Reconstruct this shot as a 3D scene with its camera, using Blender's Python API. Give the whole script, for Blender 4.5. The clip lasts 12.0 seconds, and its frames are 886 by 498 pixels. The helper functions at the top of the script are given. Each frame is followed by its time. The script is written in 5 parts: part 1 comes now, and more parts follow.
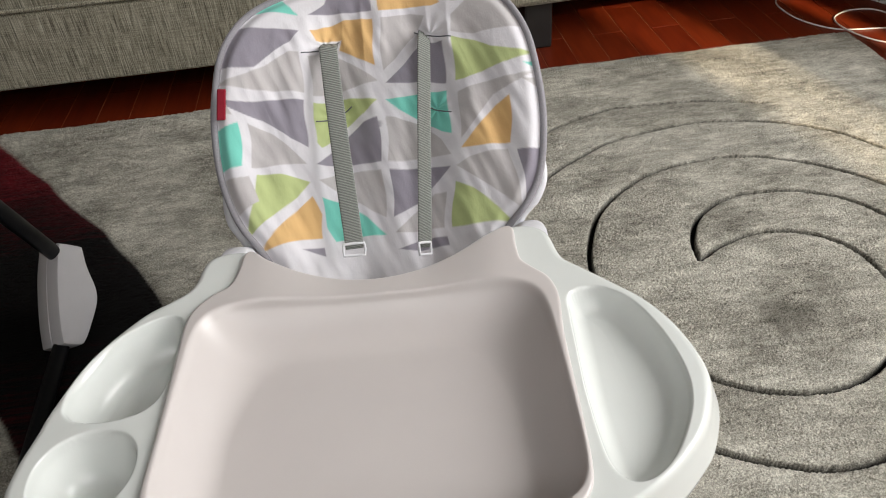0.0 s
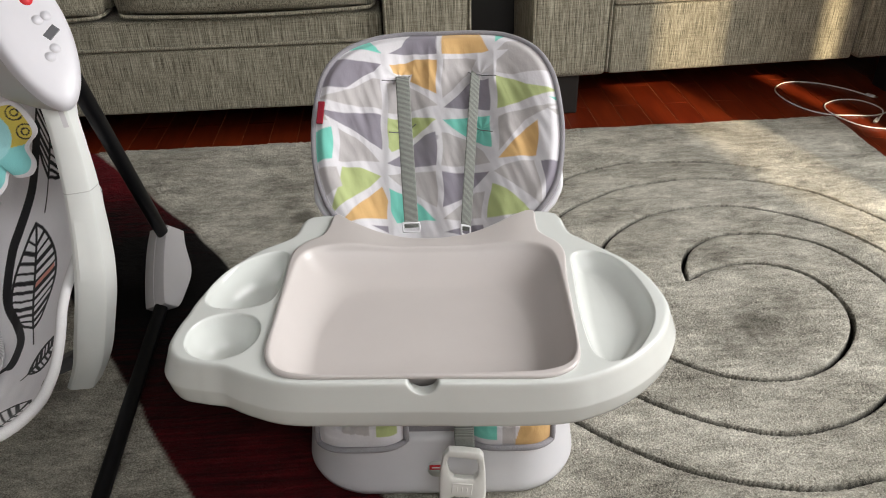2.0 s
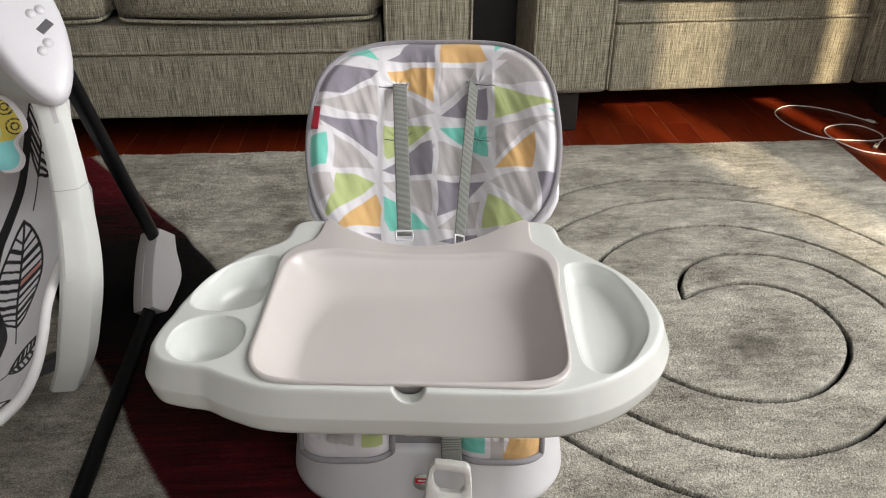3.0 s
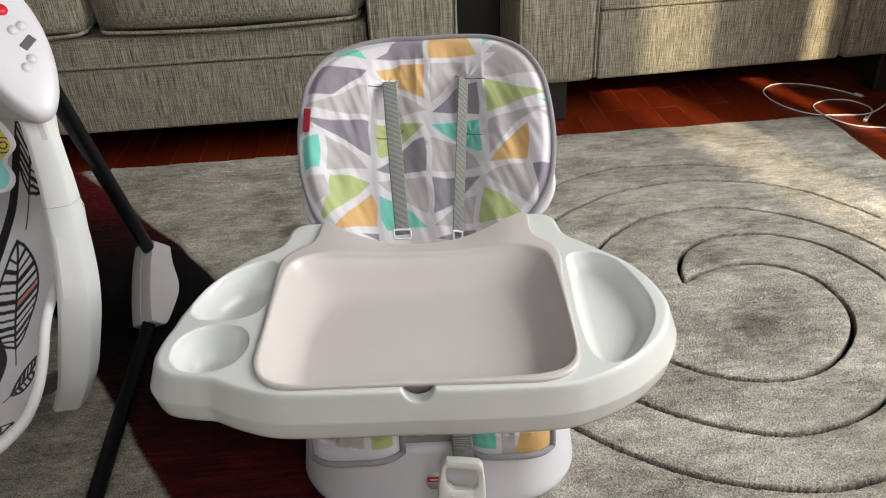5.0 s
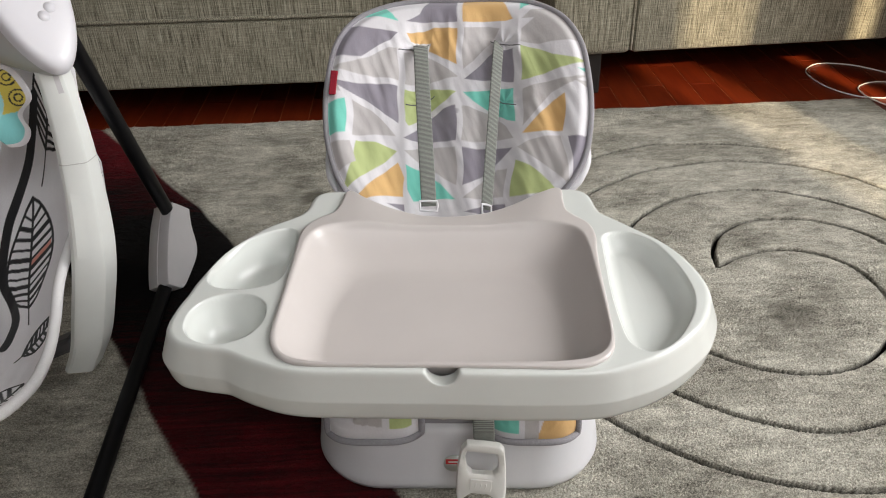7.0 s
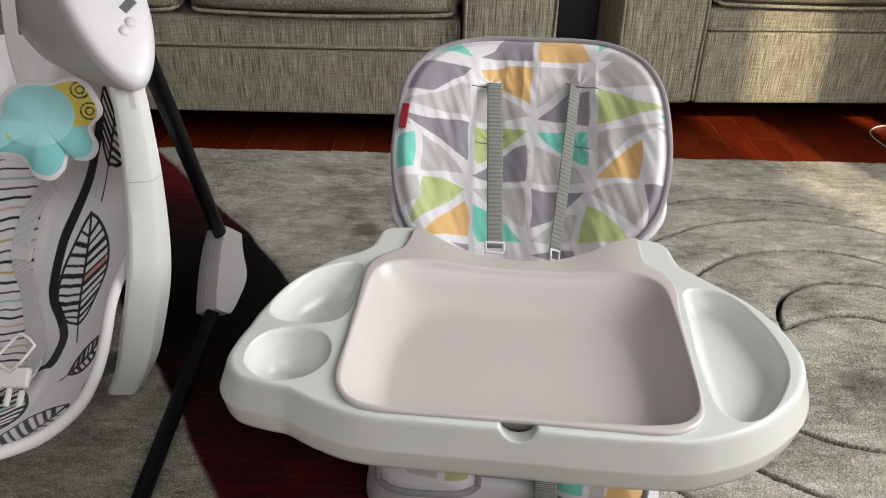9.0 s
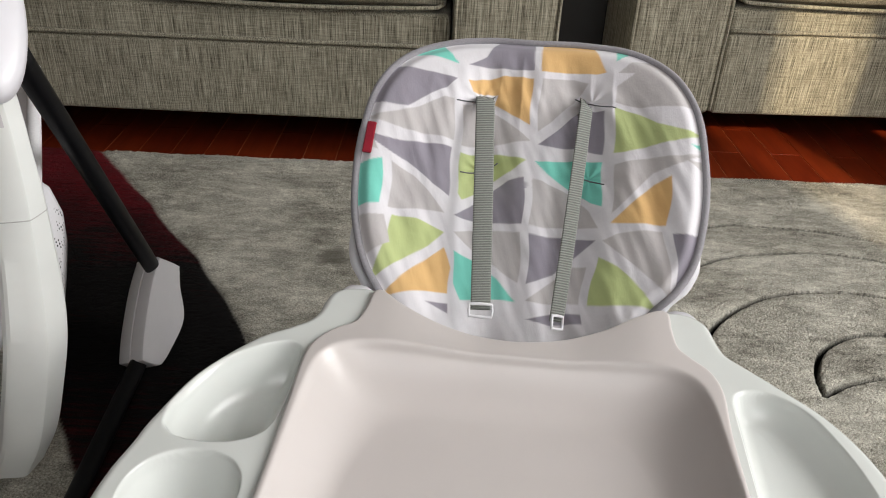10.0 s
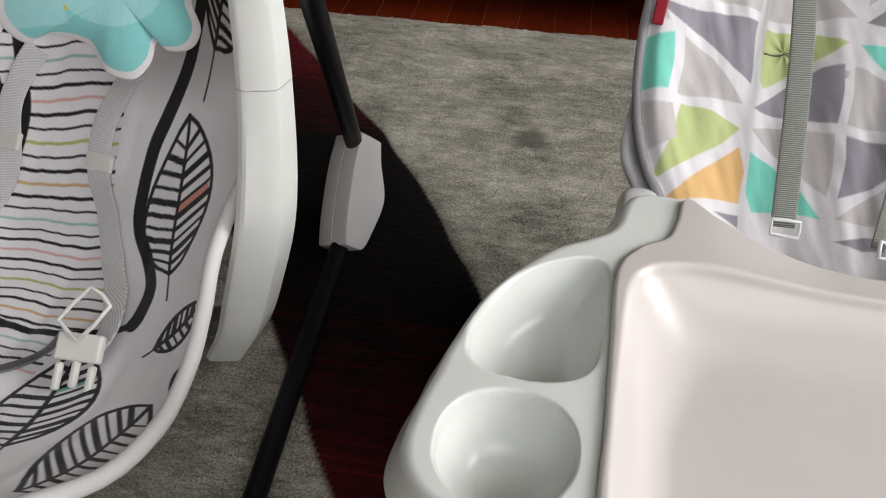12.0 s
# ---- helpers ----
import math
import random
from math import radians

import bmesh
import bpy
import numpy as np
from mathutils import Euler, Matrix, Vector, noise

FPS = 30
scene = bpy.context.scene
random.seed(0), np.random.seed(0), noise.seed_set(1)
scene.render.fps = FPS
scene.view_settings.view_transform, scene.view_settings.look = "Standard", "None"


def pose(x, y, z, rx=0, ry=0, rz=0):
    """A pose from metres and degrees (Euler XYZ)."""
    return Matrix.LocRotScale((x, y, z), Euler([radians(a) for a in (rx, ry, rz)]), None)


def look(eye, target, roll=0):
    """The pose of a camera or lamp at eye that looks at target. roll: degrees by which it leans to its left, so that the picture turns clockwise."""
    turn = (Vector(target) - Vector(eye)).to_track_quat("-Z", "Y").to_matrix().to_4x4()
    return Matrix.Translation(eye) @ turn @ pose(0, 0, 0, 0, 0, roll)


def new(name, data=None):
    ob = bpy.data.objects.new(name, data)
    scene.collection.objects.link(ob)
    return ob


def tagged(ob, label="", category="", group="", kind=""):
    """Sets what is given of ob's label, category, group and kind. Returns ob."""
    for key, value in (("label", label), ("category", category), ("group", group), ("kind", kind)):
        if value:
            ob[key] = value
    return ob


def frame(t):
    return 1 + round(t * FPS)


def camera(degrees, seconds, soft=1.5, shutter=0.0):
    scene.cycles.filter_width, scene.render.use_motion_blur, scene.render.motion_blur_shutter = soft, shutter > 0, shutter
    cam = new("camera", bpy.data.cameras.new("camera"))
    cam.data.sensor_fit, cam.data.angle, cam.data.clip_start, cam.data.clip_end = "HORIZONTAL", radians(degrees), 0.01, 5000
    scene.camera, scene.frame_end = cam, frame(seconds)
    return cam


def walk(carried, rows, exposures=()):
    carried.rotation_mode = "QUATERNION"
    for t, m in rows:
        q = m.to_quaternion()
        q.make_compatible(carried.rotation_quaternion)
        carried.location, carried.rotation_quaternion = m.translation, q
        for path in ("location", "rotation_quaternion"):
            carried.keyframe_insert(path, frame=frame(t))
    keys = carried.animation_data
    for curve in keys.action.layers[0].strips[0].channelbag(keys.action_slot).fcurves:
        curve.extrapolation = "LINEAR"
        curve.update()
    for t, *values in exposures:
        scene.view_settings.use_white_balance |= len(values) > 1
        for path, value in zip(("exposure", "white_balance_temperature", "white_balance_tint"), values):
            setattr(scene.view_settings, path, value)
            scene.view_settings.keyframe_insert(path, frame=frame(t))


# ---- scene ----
cam = camera(59.58, 12.0, soft=1.0)
PATH = [
    (0, (0.1814, 0.0881, 0.7967), (-0.0030, 1.6036, -0.4164), -4.93),
    (0.5, (0.2245, -0.1000, 0.8325), (-0.0423, 1.4610, -0.3054), -2.89),
    (1, (0.2056, -0.1474, 0.8346), (-0.0981, 1.4583, -0.2293), -2.24),
    (1.5, (0.1960, -0.1721, 0.8411), (-0.0784, 1.4409, -0.2197), -3.17),
    (2, (0.1872, -0.2016, 0.8395), (-0.0531, 1.4299, -0.2012), -1.57),
    (2.5, (0.1910, -0.2126, 0.8272), (-0.0598, 1.4414, -0.1747), -0.33),
    (2.7, (0.1940, -0.2016, 0.8238), (-0.0416, 1.4557, -0.1765), 0.22),
    (4.5, (0.1838, -0.1830, 0.8087), (-0.0703, 1.4651, -0.2020), -1.63),
    (5, (0.1843, -0.1887, 0.8155), (-0.0371, 1.4660, -0.1922), -2.73),
    (5.5, (0.1896, -0.1610, 0.8189), (0.0033, 1.4981, -0.1887), -2.96),
    (6, (0.1776, -0.1587, 0.8038), (-0.0393, 1.4697, -0.2468), -1.99),
    (6.5, (0.1610, -0.1534, 0.8064), (-0.0613, 1.4587, -0.2679), -1.34),
    (7, (0.1687, -0.1503, 0.7949), (-0.0977, 1.4597, -0.2725), -1.43),
    (7.2, (0.1592, -0.1423, 0.7923), (-0.1277, 1.4660, -0.2722), -1.53),
    (8.8, (0.1165, -0.1247, 0.7738), (-0.2377, 1.5037, -0.2388), 0.32),
    (9, (0.1130, -0.1238, 0.7789), (-0.2280, 1.5227, -0.2086), 1.16),
    (9.5, (0.0878, -0.0435, 0.7524), (-0.2064, 1.6268, -0.2099), 3.13),
    (10, (0.0844, 0.1056, 0.7292), (-0.2341, 1.7452, -0.2772), 2.76),
    (10.5, (0.0935, 0.1726, 0.6958), (-0.2807, 1.7343, -0.4103), 1.34),
    (11, (0.0377, 0.1531, 0.6897), (-0.4332, 1.6588, -0.4564), 2.11),
    (11.5, (-0.0643, 0.1539, 0.6840), (-0.6198, 1.5570, -0.5511), 2.21),
    (12, (-0.0987, 0.1702, 0.6741), (-0.5959, 1.5625, -0.5974), 1.64),
]
walk(cam, [(t, look(eye, target, roll)) for t, eye, target, roll in PATH], [(0, -0.09), (1, -0.04), (10.5, -0.05), (11.2, 0.0), (12, 0.07)])

# ---- world, sun, large lights ----
SUN_AZ = (0.457, -0.889)
SUN_EL = radians(28)
world = bpy.data.worlds.new("world")
scene.world = world
world.use_nodes = True
wn = world.node_tree.nodes
sky = wn.new("ShaderNodeTexSky")
sky.sky_type = 'NISHITA'
sky.sun_disc = False
sky.sun_elevation = SUN_EL
sky.sun_rotation = math.atan2(SUN_AZ[0], SUN_AZ[1])
world.node_tree.links.new(sky.outputs[0], wn["Background"].inputs[0])
wn["Background"].inputs[1].default_value = 0.12

sun_data = bpy.data.lights.new("sun", 'SUN')
sun_data.energy, sun_data.angle, sun_data.color = 8.5, radians(0.8), (1.0, 0.81, 0.54)
sun = new("sun", sun_data)
sun.matrix_world = look((SUN_AZ[0] * 9, SUN_AZ[1] * 9, 9.0 * math.tan(SUN_EL)), (0, 0, 0))

ROOM = radians(11.5)                     # the room, rug and settee run 11.5 degrees off the world's axes
RM = Matrix.Rotation(ROOM, 4, 'Z')
FLOOR = -0.020


def area_lamp(name, m, w, h, watts, colour):
    d = bpy.data.lights.new(name, 'AREA')
    d.shape, d.size, d.size_y, d.energy, d.color = 'RECTANGLE', w, h, watts, colour
    ob = new(name, d)
    ob.matrix_world = m
    return ob


# sky light that comes in by the tall window beside the rug, and by the glazed door behind the camera
area_lamp("window_light", RM @ look((2.42, 0.45, 1.55), (0.35, 0.45, 0.0)), 1.4, 1.5, 88, (1.0, 0.985, 0.96))
area_lamp("door_light", RM @ look((0.45, -1.28, 1.45), (-0.35, 1.1, 0.3)), 1.7, 1.6, 41, (0.985, 0.985, 0.98))


# ---- materials ----
def material(name, rough=0.5, metal=0.0, spec=0.5):
    m = bpy.data.materials.new(name)
    m.use_nodes = True
    b = m.node_tree.nodes["Principled BSDF"]
    b.inputs["Roughness"].default_value = rough
    b.inputs["Metallic"].default_value = metal
    b.inputs["Specular IOR Level"].default_value = spec
    return m, m.node_tree, b


def coords(nt, scale=(1, 1, 1), turn=(0, 0, 0)):
    tc = nt.nodes.new("ShaderNodeTexCoord")
    mp = nt.nodes.new("ShaderNodeMapping")
    mp.inputs["Scale"].default_value = scale
    mp.inputs["Rotation"].default_value = [radians(a) for a in turn]
    nt.links.new(tc.outputs["Object"], mp.inputs["Vector"])
    return mp.outputs[0]


def noise_tex(nt, vec, scale, detail=4, rough=0.6):
    n = nt.nodes.new("ShaderNodeTexNoise")
    n.inputs["Scale"].default_value, n.inputs["Detail"].default_value, n.inputs["Roughness"].default_value = scale, detail, rough
    nt.links.new(vec, n.inputs["Vector"])
    return n.outputs["Fac"]


def ramp(nt, fac, stops):
    r = nt.nodes.new("ShaderNodeValToRGB")
    while len(r.color_ramp.elements) < len(stops):
        r.color_ramp.elements.new(0.5)
    for e, (p, c) in zip(r.color_ramp.elements, stops):
        e.position, e.color = p, (*c, 1)
    nt.links.new(fac, r.inputs[0])
    return r.outputs[0]


def mix(nt, fac, a, b, kind='MIX'):
    m = nt.nodes.new("ShaderNodeMix")
    m.data_type, m.blend_type = 'RGBA', kind
    for value, sock in ((fac, m.inputs[0]), (a, m.inputs[6]), (b, m.inputs[7])):
        if isinstance(value, (int, float)):
            sock.default_value = value
        elif isinstance(value, tuple):
            sock.default_value = (*value, 1)
        else:
            nt.links.new(value, sock)
    return m.outputs[2]


def maths(nt, op, a, b=0.0):
    m = nt.nodes.new("ShaderNodeMath")
    m.operation = op
    for value, sock in ((a, m.inputs[0]), (b, m.inputs[1])):
        if isinstance(value, (int, float)):
            sock.default_value = value
        else:
            nt.links.new(value, sock)
    return m.outputs[0]


def bump(nt, bsdf, height, strength, distance):
    b = nt.nodes.new("ShaderNodeBump")
    b.inputs["Strength"].default_value, b.inputs["Distance"].default_value = strength, distance
    nt.links.new(height, b.inputs["Height"])
    nt.links.new(b.outputs[0], bsdf.inputs["Normal"])


def plastic(name, colour, rough=0.35, grain=0.25, var=0.06, spec=0.5, scuff=0.17):
    """Moulded plastic: faint blotches, a fine moulded grain and a few scuffs in the gloss."""
    m, nt, b = material(name, rough, spec=spec)
    v = coords(nt)
    big = noise_tex(nt, v, 9, 4)
    dark = tuple(c * (1 - var) for c in colour)
    nt.links.new(ramp(nt, big, [(0.35, dark), (0.65, colour)]), b.inputs["Base Color"])
    fine = noise_tex(nt, v, 55, 5, 0.7)
    r = nt.nodes.new("ShaderNodeMapRange")
    r.inputs[3].default_value, r.inputs[4].default_value = rough - scuff * 0.4, rough + scuff * 0.6
    nt.links.new(fine, r.inputs[0])
    nt.links.new(r.outputs[0], b.inputs["Roughness"])
    bump(nt, b, noise_tex(nt, v, 900, 2), grain, 0.00025)
    return m


def cloth(name, dark, light, weave=900, rough=0.9, sheen=0.2, depth=0.0005):
    m, nt, b = material(name, rough, spec=0.2)
    b.inputs["Sheen Weight"].default_value = sheen
    v = coords(nt)
    f = maths(nt, 'ADD', maths(nt, 'MULTIPLY', noise_tex(nt, v, weave, 2), 0.6), maths(nt, 'MULTIPLY', noise_tex(nt, v, 14, 4), 0.4))
    nt.links.new(ramp(nt, f, [(0.3, dark), (0.7, light)]), b.inputs["Base Color"])
    bump(nt, b, noise_tex(nt, v, weave, 2), 0.5, depth)
    return m


def printed(name, layer, rough=0.85):
    """Printed cotton: the colours come from the print on the cloth, with a fine weave over them."""
    m, nt, b = material(name, rough, spec=0.25)
    b.inputs["Sheen Weight"].default_value = 0.15
    a = nt.nodes.new("ShaderNodeAttribute")
    a.attribute_name = layer
    v = coords(nt)
    weave = noise_tex(nt, v, 1100, 2)
    soil = noise_tex(nt, v, 12, 4)
    tone = ramp(nt, soil, [(0.3, (0.93, 0.92, 0.93)), (0.7, (1.0, 1.0, 1.0))])
    fine = ramp(nt, weave, [(0.3, (0.9, 0.9, 0.9)), (0.7, (1.0, 1.0, 1.0))])
    nt.links.new(mix(nt, 1.0, mix(nt, 1.0, a.outputs["Color"], tone, 'MULTIPLY'), fine, 'MULTIPLY'), b.inputs["Base Color"])
    folds = noise_tex(nt, coords(nt, (1, 0.5, 0.5)), 75, 5, 0.65)
    bump(nt, b, maths(nt, 'ADD', maths(nt, 'MULTIPLY', weave, 0.12), folds), 0.22, 0.0035)
    return m


def sofa_cloth():
    """Beige linen: slubs along warp and weft over a slow change of tone."""
    m, nt, b = material("linen_beige", 0.92, spec=0.15)
    b.inputs["Sheen Weight"].default_value = 0.12
    warp = noise_tex(nt, coords(nt, (420, 420, 16)), 1.0, 3, 0.65)
    weft = noise_tex(nt, coords(nt, (24, 24, 560)), 1.0, 3, 0.65)
    slow = noise_tex(nt, coords(nt), 5, 4)
    thread = maths(nt, 'ADD', maths(nt, 'MULTIPLY', warp, 0.70), maths(nt, 'MULTIPLY', weft, 0.30))
    colour = ramp(nt, thread, [(0.36, (0.08, 0.071, 0.050)), (0.5, (0.25, 0.23, 0.175)), (0.65, (0.47, 0.438, 0.345))])
    tone = ramp(nt, slow, [(0.3, (0.88, 0.88, 0.88)), (0.7, (1.0, 1.0, 1.0))])
    nt.links.new(mix(nt, 1.0, colour, tone, 'MULTIPLY'), b.inputs["Base Color"])
    bump(nt, b, thread, 0.6, 0.0015)
    return m


def rug_pile():
    """Cut-pile rug: brushed grey beige, a band of black shot with dark red, and the shade in the carved lines coloured
    black, by the layer 'band'.
    """
    m, nt, b = material("rug_pile", 0.95, spec=0.03)
    b.inputs["Sheen Weight"].default_value = 0.03
    strand = noise_tex(nt, coords(nt, (1, 1, 1)), 400, 3, 0.8)
    brushed = noise_tex(nt, coords(nt, (22, 62, 22)), 1.0, 6, 0.75)
    patch = noise_tex(nt, coords(nt, (1, 1.5, 1)), 5.5, 6, 0.7)
    f = maths(nt, 'ADD', maths(nt, 'MULTIPLY', brushed, 0.26), maths(nt, 'ADD', maths(nt, 'MULTIPLY', patch, 0.32), maths(nt, 'MULTIPLY', strand, 0.42)))
    grey = ramp(nt, f, [(0.392, (0.110, 0.102, 0.085)), (0.5, (0.425, 0.402, 0.340)), (0.608, (0.86, 0.83, 0.73))])
    streak = noise_tex(nt, coords(nt, (5, 150, 5)), 1.0, 4, 0.7)
    blot = noise_tex(nt, coords(nt, (1, 1, 1)), 7.0, 4, 0.65)
    at = nt.nodes.new("ShaderNodeAttribute")
    at.attribute_name = "band"
    sep = nt.nodes.new("ShaderNodeSeparateColor")
    nt.links.new(at.outputs["Color"], sep.inputs[0])
    red_f = maths(nt, 'ADD', maths(nt, 'MULTIPLY', streak, 0.5), maths(nt, 'ADD', maths(nt, 'MULTIPLY', blot, 0.35), maths(nt, 'MULTIPLY', sep.outputs[1], 0.42)))
    red = ramp(nt, red_f, [(0.5, (0.004, 0.003, 0.003)), (0.66, (0.048, 0.003, 0.005)), (0.9, (0.18, 0.010, 0.016))])
    spill = nt.nodes.new("ShaderNodeAttribute")
    spill.attribute_name = "spill"
    spot = maths(nt, 'MULTIPLY', spill.outputs["Fac"], maths(nt, 'ADD', strand, 0.35))
    grey = mix(nt, spot, grey, (0.09, 0.082, 0.066))
    # blue channel: groove shade put into the colour as near black
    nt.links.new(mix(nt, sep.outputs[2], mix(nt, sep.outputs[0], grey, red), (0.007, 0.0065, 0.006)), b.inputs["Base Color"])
    bump(nt, b, maths(nt, 'ADD', strand, maths(nt, 'MULTIPLY', brushed, 0.6)), 0.9, 0.0055)
    return m


def parquet():
    m, nt, b = material("parquet_wood", 0.34, spec=0.2)
    oi = nt.nodes.new("ShaderNodeObjectInfo")
    grain = noise_tex(nt, coords(nt, (90, 9, 40)), 1.0, 4, 0.55)
    cloud = noise_tex(nt, coords(nt, (14, 4, 4)), 1.0, 3)
    f = maths(nt, 'ADD', maths(nt, 'MULTIPLY', grain, 0.5), maths(nt, 'ADD', maths(nt, 'MULTIPLY', oi.outputs["Random"], 0.22), maths(nt, 'MULTIPLY', cloud, 0.2)))
    nt.links.new(ramp(nt, f, [(0.25, (0.095, 0.0105, 0.0035)), (0.5, (0.15, 0.019, 0.005)), (0.8, (0.21, 0.032, 0.008))]), b.inputs["Base Color"])
    b.inputs["Coat Weight"].default_value = 0.05
    b.inputs["Coat Roughness"].default_value = 0.22
    bump(nt, b, grain, 0.15, 0.0006)
    return m


def plaster(name, a, c):
    m, nt, b = material(name, 0.9, spec=0.2)
    v = coords(nt)
    nt.links.new(ramp(nt, noise_tex(nt, v, 3, 5), [(0.3, a), (0.7, c)]), b.inputs["Base Color"])
    bump(nt, b, noise_tex(nt, v, 160, 3), 0.2, 0.002)
    return m


def webbing(name, dark, light):
    """Woven nylon strap: fine diagonal ribs."""
    m, nt, b = material(name, 0.7, spec=0.3)
    w = nt.nodes.new("ShaderNodeTexWave")
    w.wave_type, w.bands_direction = 'BANDS', 'Z'
    w.inputs["Scale"].default_value, w.inputs["Distortion"].default_value = 230, 1.2
    w.inputs["Detail"].default_value, w.inputs["Detail Scale"].default_value = 2, 6
    nt.links.new(coords(nt, (1, 1, 1)), w.inputs["Vector"])
    f = maths(nt, 'ADD', maths(nt, 'MULTIPLY', w.outputs["Fac"], 0.7), maths(nt, 'MULTIPLY', noise_tex(nt, coords(nt), 700, 2), 0.3))
    nt.links.new(ramp(nt, f, [(0.2, dark), (0.75, light)]), b.inputs["Base Color"])
    bump(nt, b, f, 0.5, 0.0012)
    return m


def netting():
    """White polyester net: rows of small dark holes in a pale cloth."""
    m, nt, b = material("netting_white", 0.85, spec=0.2)
    v = nt.nodes.new("ShaderNodeTexVoronoi")
    v.inputs["Scale"].default_value, v.inputs["Randomness"].default_value = 230, 0.15
    nt.links.new(coords(nt), v.inputs["Vector"])
    area = noise_tex(nt, coords(nt), 26, 2)
    hole = maths(nt, 'MULTIPLY', maths(nt, 'LESS_THAN', v.outputs["Distance"], 0.30), maths(nt, 'GREATER_THAN', area, 0.52))
    nt.links.new(mix(nt, hole, (0.60, 0.59, 0.61), (0.05, 0.05, 0.05)), b.inputs["Base Color"])
    bump(nt, b, v.outputs["Distance"], 0.4, 0.001)
    return m


M_TRAY = plastic("plastic_white_cool", (0.645, 0.665, 0.643), 0.21, 0.2, 0.04, scuff=0.06)
M_INSERT = plastic("plastic_blush_white", (0.56, 0.520, 0.505), 0.30, 0.15, 0.035, scuff=0.05)
M_BASE = plastic("plastic_pale_grey", (0.67, 0.665, 0.695), 0.36)
M_SWING = plastic("plastic_white_swing", (0.74, 0.755, 0.735), 0.32)
M_HEAD = plastic("plastic_white_head", (0.66, 0.65, 0.69), 0.30)
M_HEADSIDE = plastic("plastic_grey_shell", (0.50, 0.49, 0.48), 0.38)
M_BOX = plastic("plastic_grey_box", (0.60, 0.585, 0.60), 0.42)
M_BLACK = plastic("tube_black_paint", (0.004, 0.004, 0.005), 0.42, 0.1, spec=0.22)
M_BUCKLE = plastic("plastic_buckle_white", (0.74, 0.73, 0.70), 0.32)
M_RED = plastic("plastic_red", (0.62, 0.02, 0.03), 0.4)
M_DARK = plastic("plastic_dark_slot", (0.10, 0.10, 0.11), 0.3)
M_INK = plastic("ink_white", (0.8, 0.8, 0.8), 0.5)
M_PAD = printed("cotton_print_pad", "print")
M_SEAT = printed("cotton_print_swing", "print")
M_PIPING = cloth("piping_grey", (0.20, 0.19, 0.21), (0.32, 0.31, 0.33), 700)
M_PIPEWHITE = cloth("piping_white", (0.60, 0.59, 0.60), (0.74, 0.73, 0.74), 700)
M_STRAP = webbing("strap_grey_green", (0.12, 0.126, 0.115), (0.28, 0.292, 0.268))
M_STRAPW = webbing("strap_white", (0.55, 0.54, 0.56), (0.76, 0.75, 0.77))
M_CROTCH = cloth("cloth_grey_panel", (0.27, 0.26, 0.28), (0.36, 0.35, 0.37), 800)
M_TAG = cloth("cloth_red_tag", (0.20, 0.008, 0.018), (0.30, 0.012, 0.03), 900)
M_NET = netting()
M_SOFA = sofa_cloth()
M_RUG = rug_pile()
M_WOOD = parquet()
M_JOINT = plaster("floor_joint", (0.30, 0.11, 0.05), (0.40, 0.18, 0.09))
M_WALL = plaster("wall_paint", (0.12, 0.108, 0.092), (0.15, 0.138, 0.12))
M_CEIL = plaster("ceiling_paint", (0.36, 0.35, 0.335), (0.40, 0.39, 0.375))
M_CURTAIN = cloth("curtain_cloth", (0.20, 0.17, 0.14), (0.28, 0.25, 0.21), 500)
M_FOOT = plastic("sofa_foot_black", (0.014, 0.012, 0.011), 0.5)
M_GAP = plastic("gap_black", (0.012, 0.012, 0.013), 0.45)
M_CABLE = plastic("cable_white", (0.80, 0.79, 0.78), 0.35, 0.1)
M_METAL, _nt, _b = material("plug_metal", 0.3, 1.0)
_b.inputs["Base Color"].default_value = (0.6, 0.6, 0.6, 1)


# ---- mesh helpers ----
def smooth(me, on=True):
    me.polygons.foreach_set("use_smooth", [on] * len(me.polygons))
    return me


def mesh_of(name, verts, faces, mat, is_smooth=True):
    me = bpy.data.meshes.new(name)
    me.from_pydata([tuple(v) for v in verts], [], faces)
    me.materials.append(mat)
    bm = bmesh.new()
    bm.from_mesh(me)
    bmesh.ops.recalc_face_normals(bm, faces=bm.faces)
    bm.to_mesh(me)
    bm.free()
    return smooth(me, is_smooth)


def bm_mesh(name, bm, mat, is_smooth=True):
    me = bpy.data.meshes.new(name)
    bm.to_mesh(me)
    bm.free()
    me.materials.append(mat)
    return smooth(me, is_smooth)


def part(name, me, parent, label="", m=None):
    ob = new(name, me)
    ob.parent = parent
    if m is not None:
        ob.matrix_basis = m
    if label:
        tagged(ob, label)
    return ob


def thing(name, m, label, category, group="", me=None):
    ob = new(name, me)
    ob.matrix_basis = m
    return tagged(ob, label, category, group)


def structure(name, me, m=None, label=""):
    ob = new(name, me)
    if m is not None:
        ob.matrix_basis = m
    return tagged(ob, label, kind="structure")


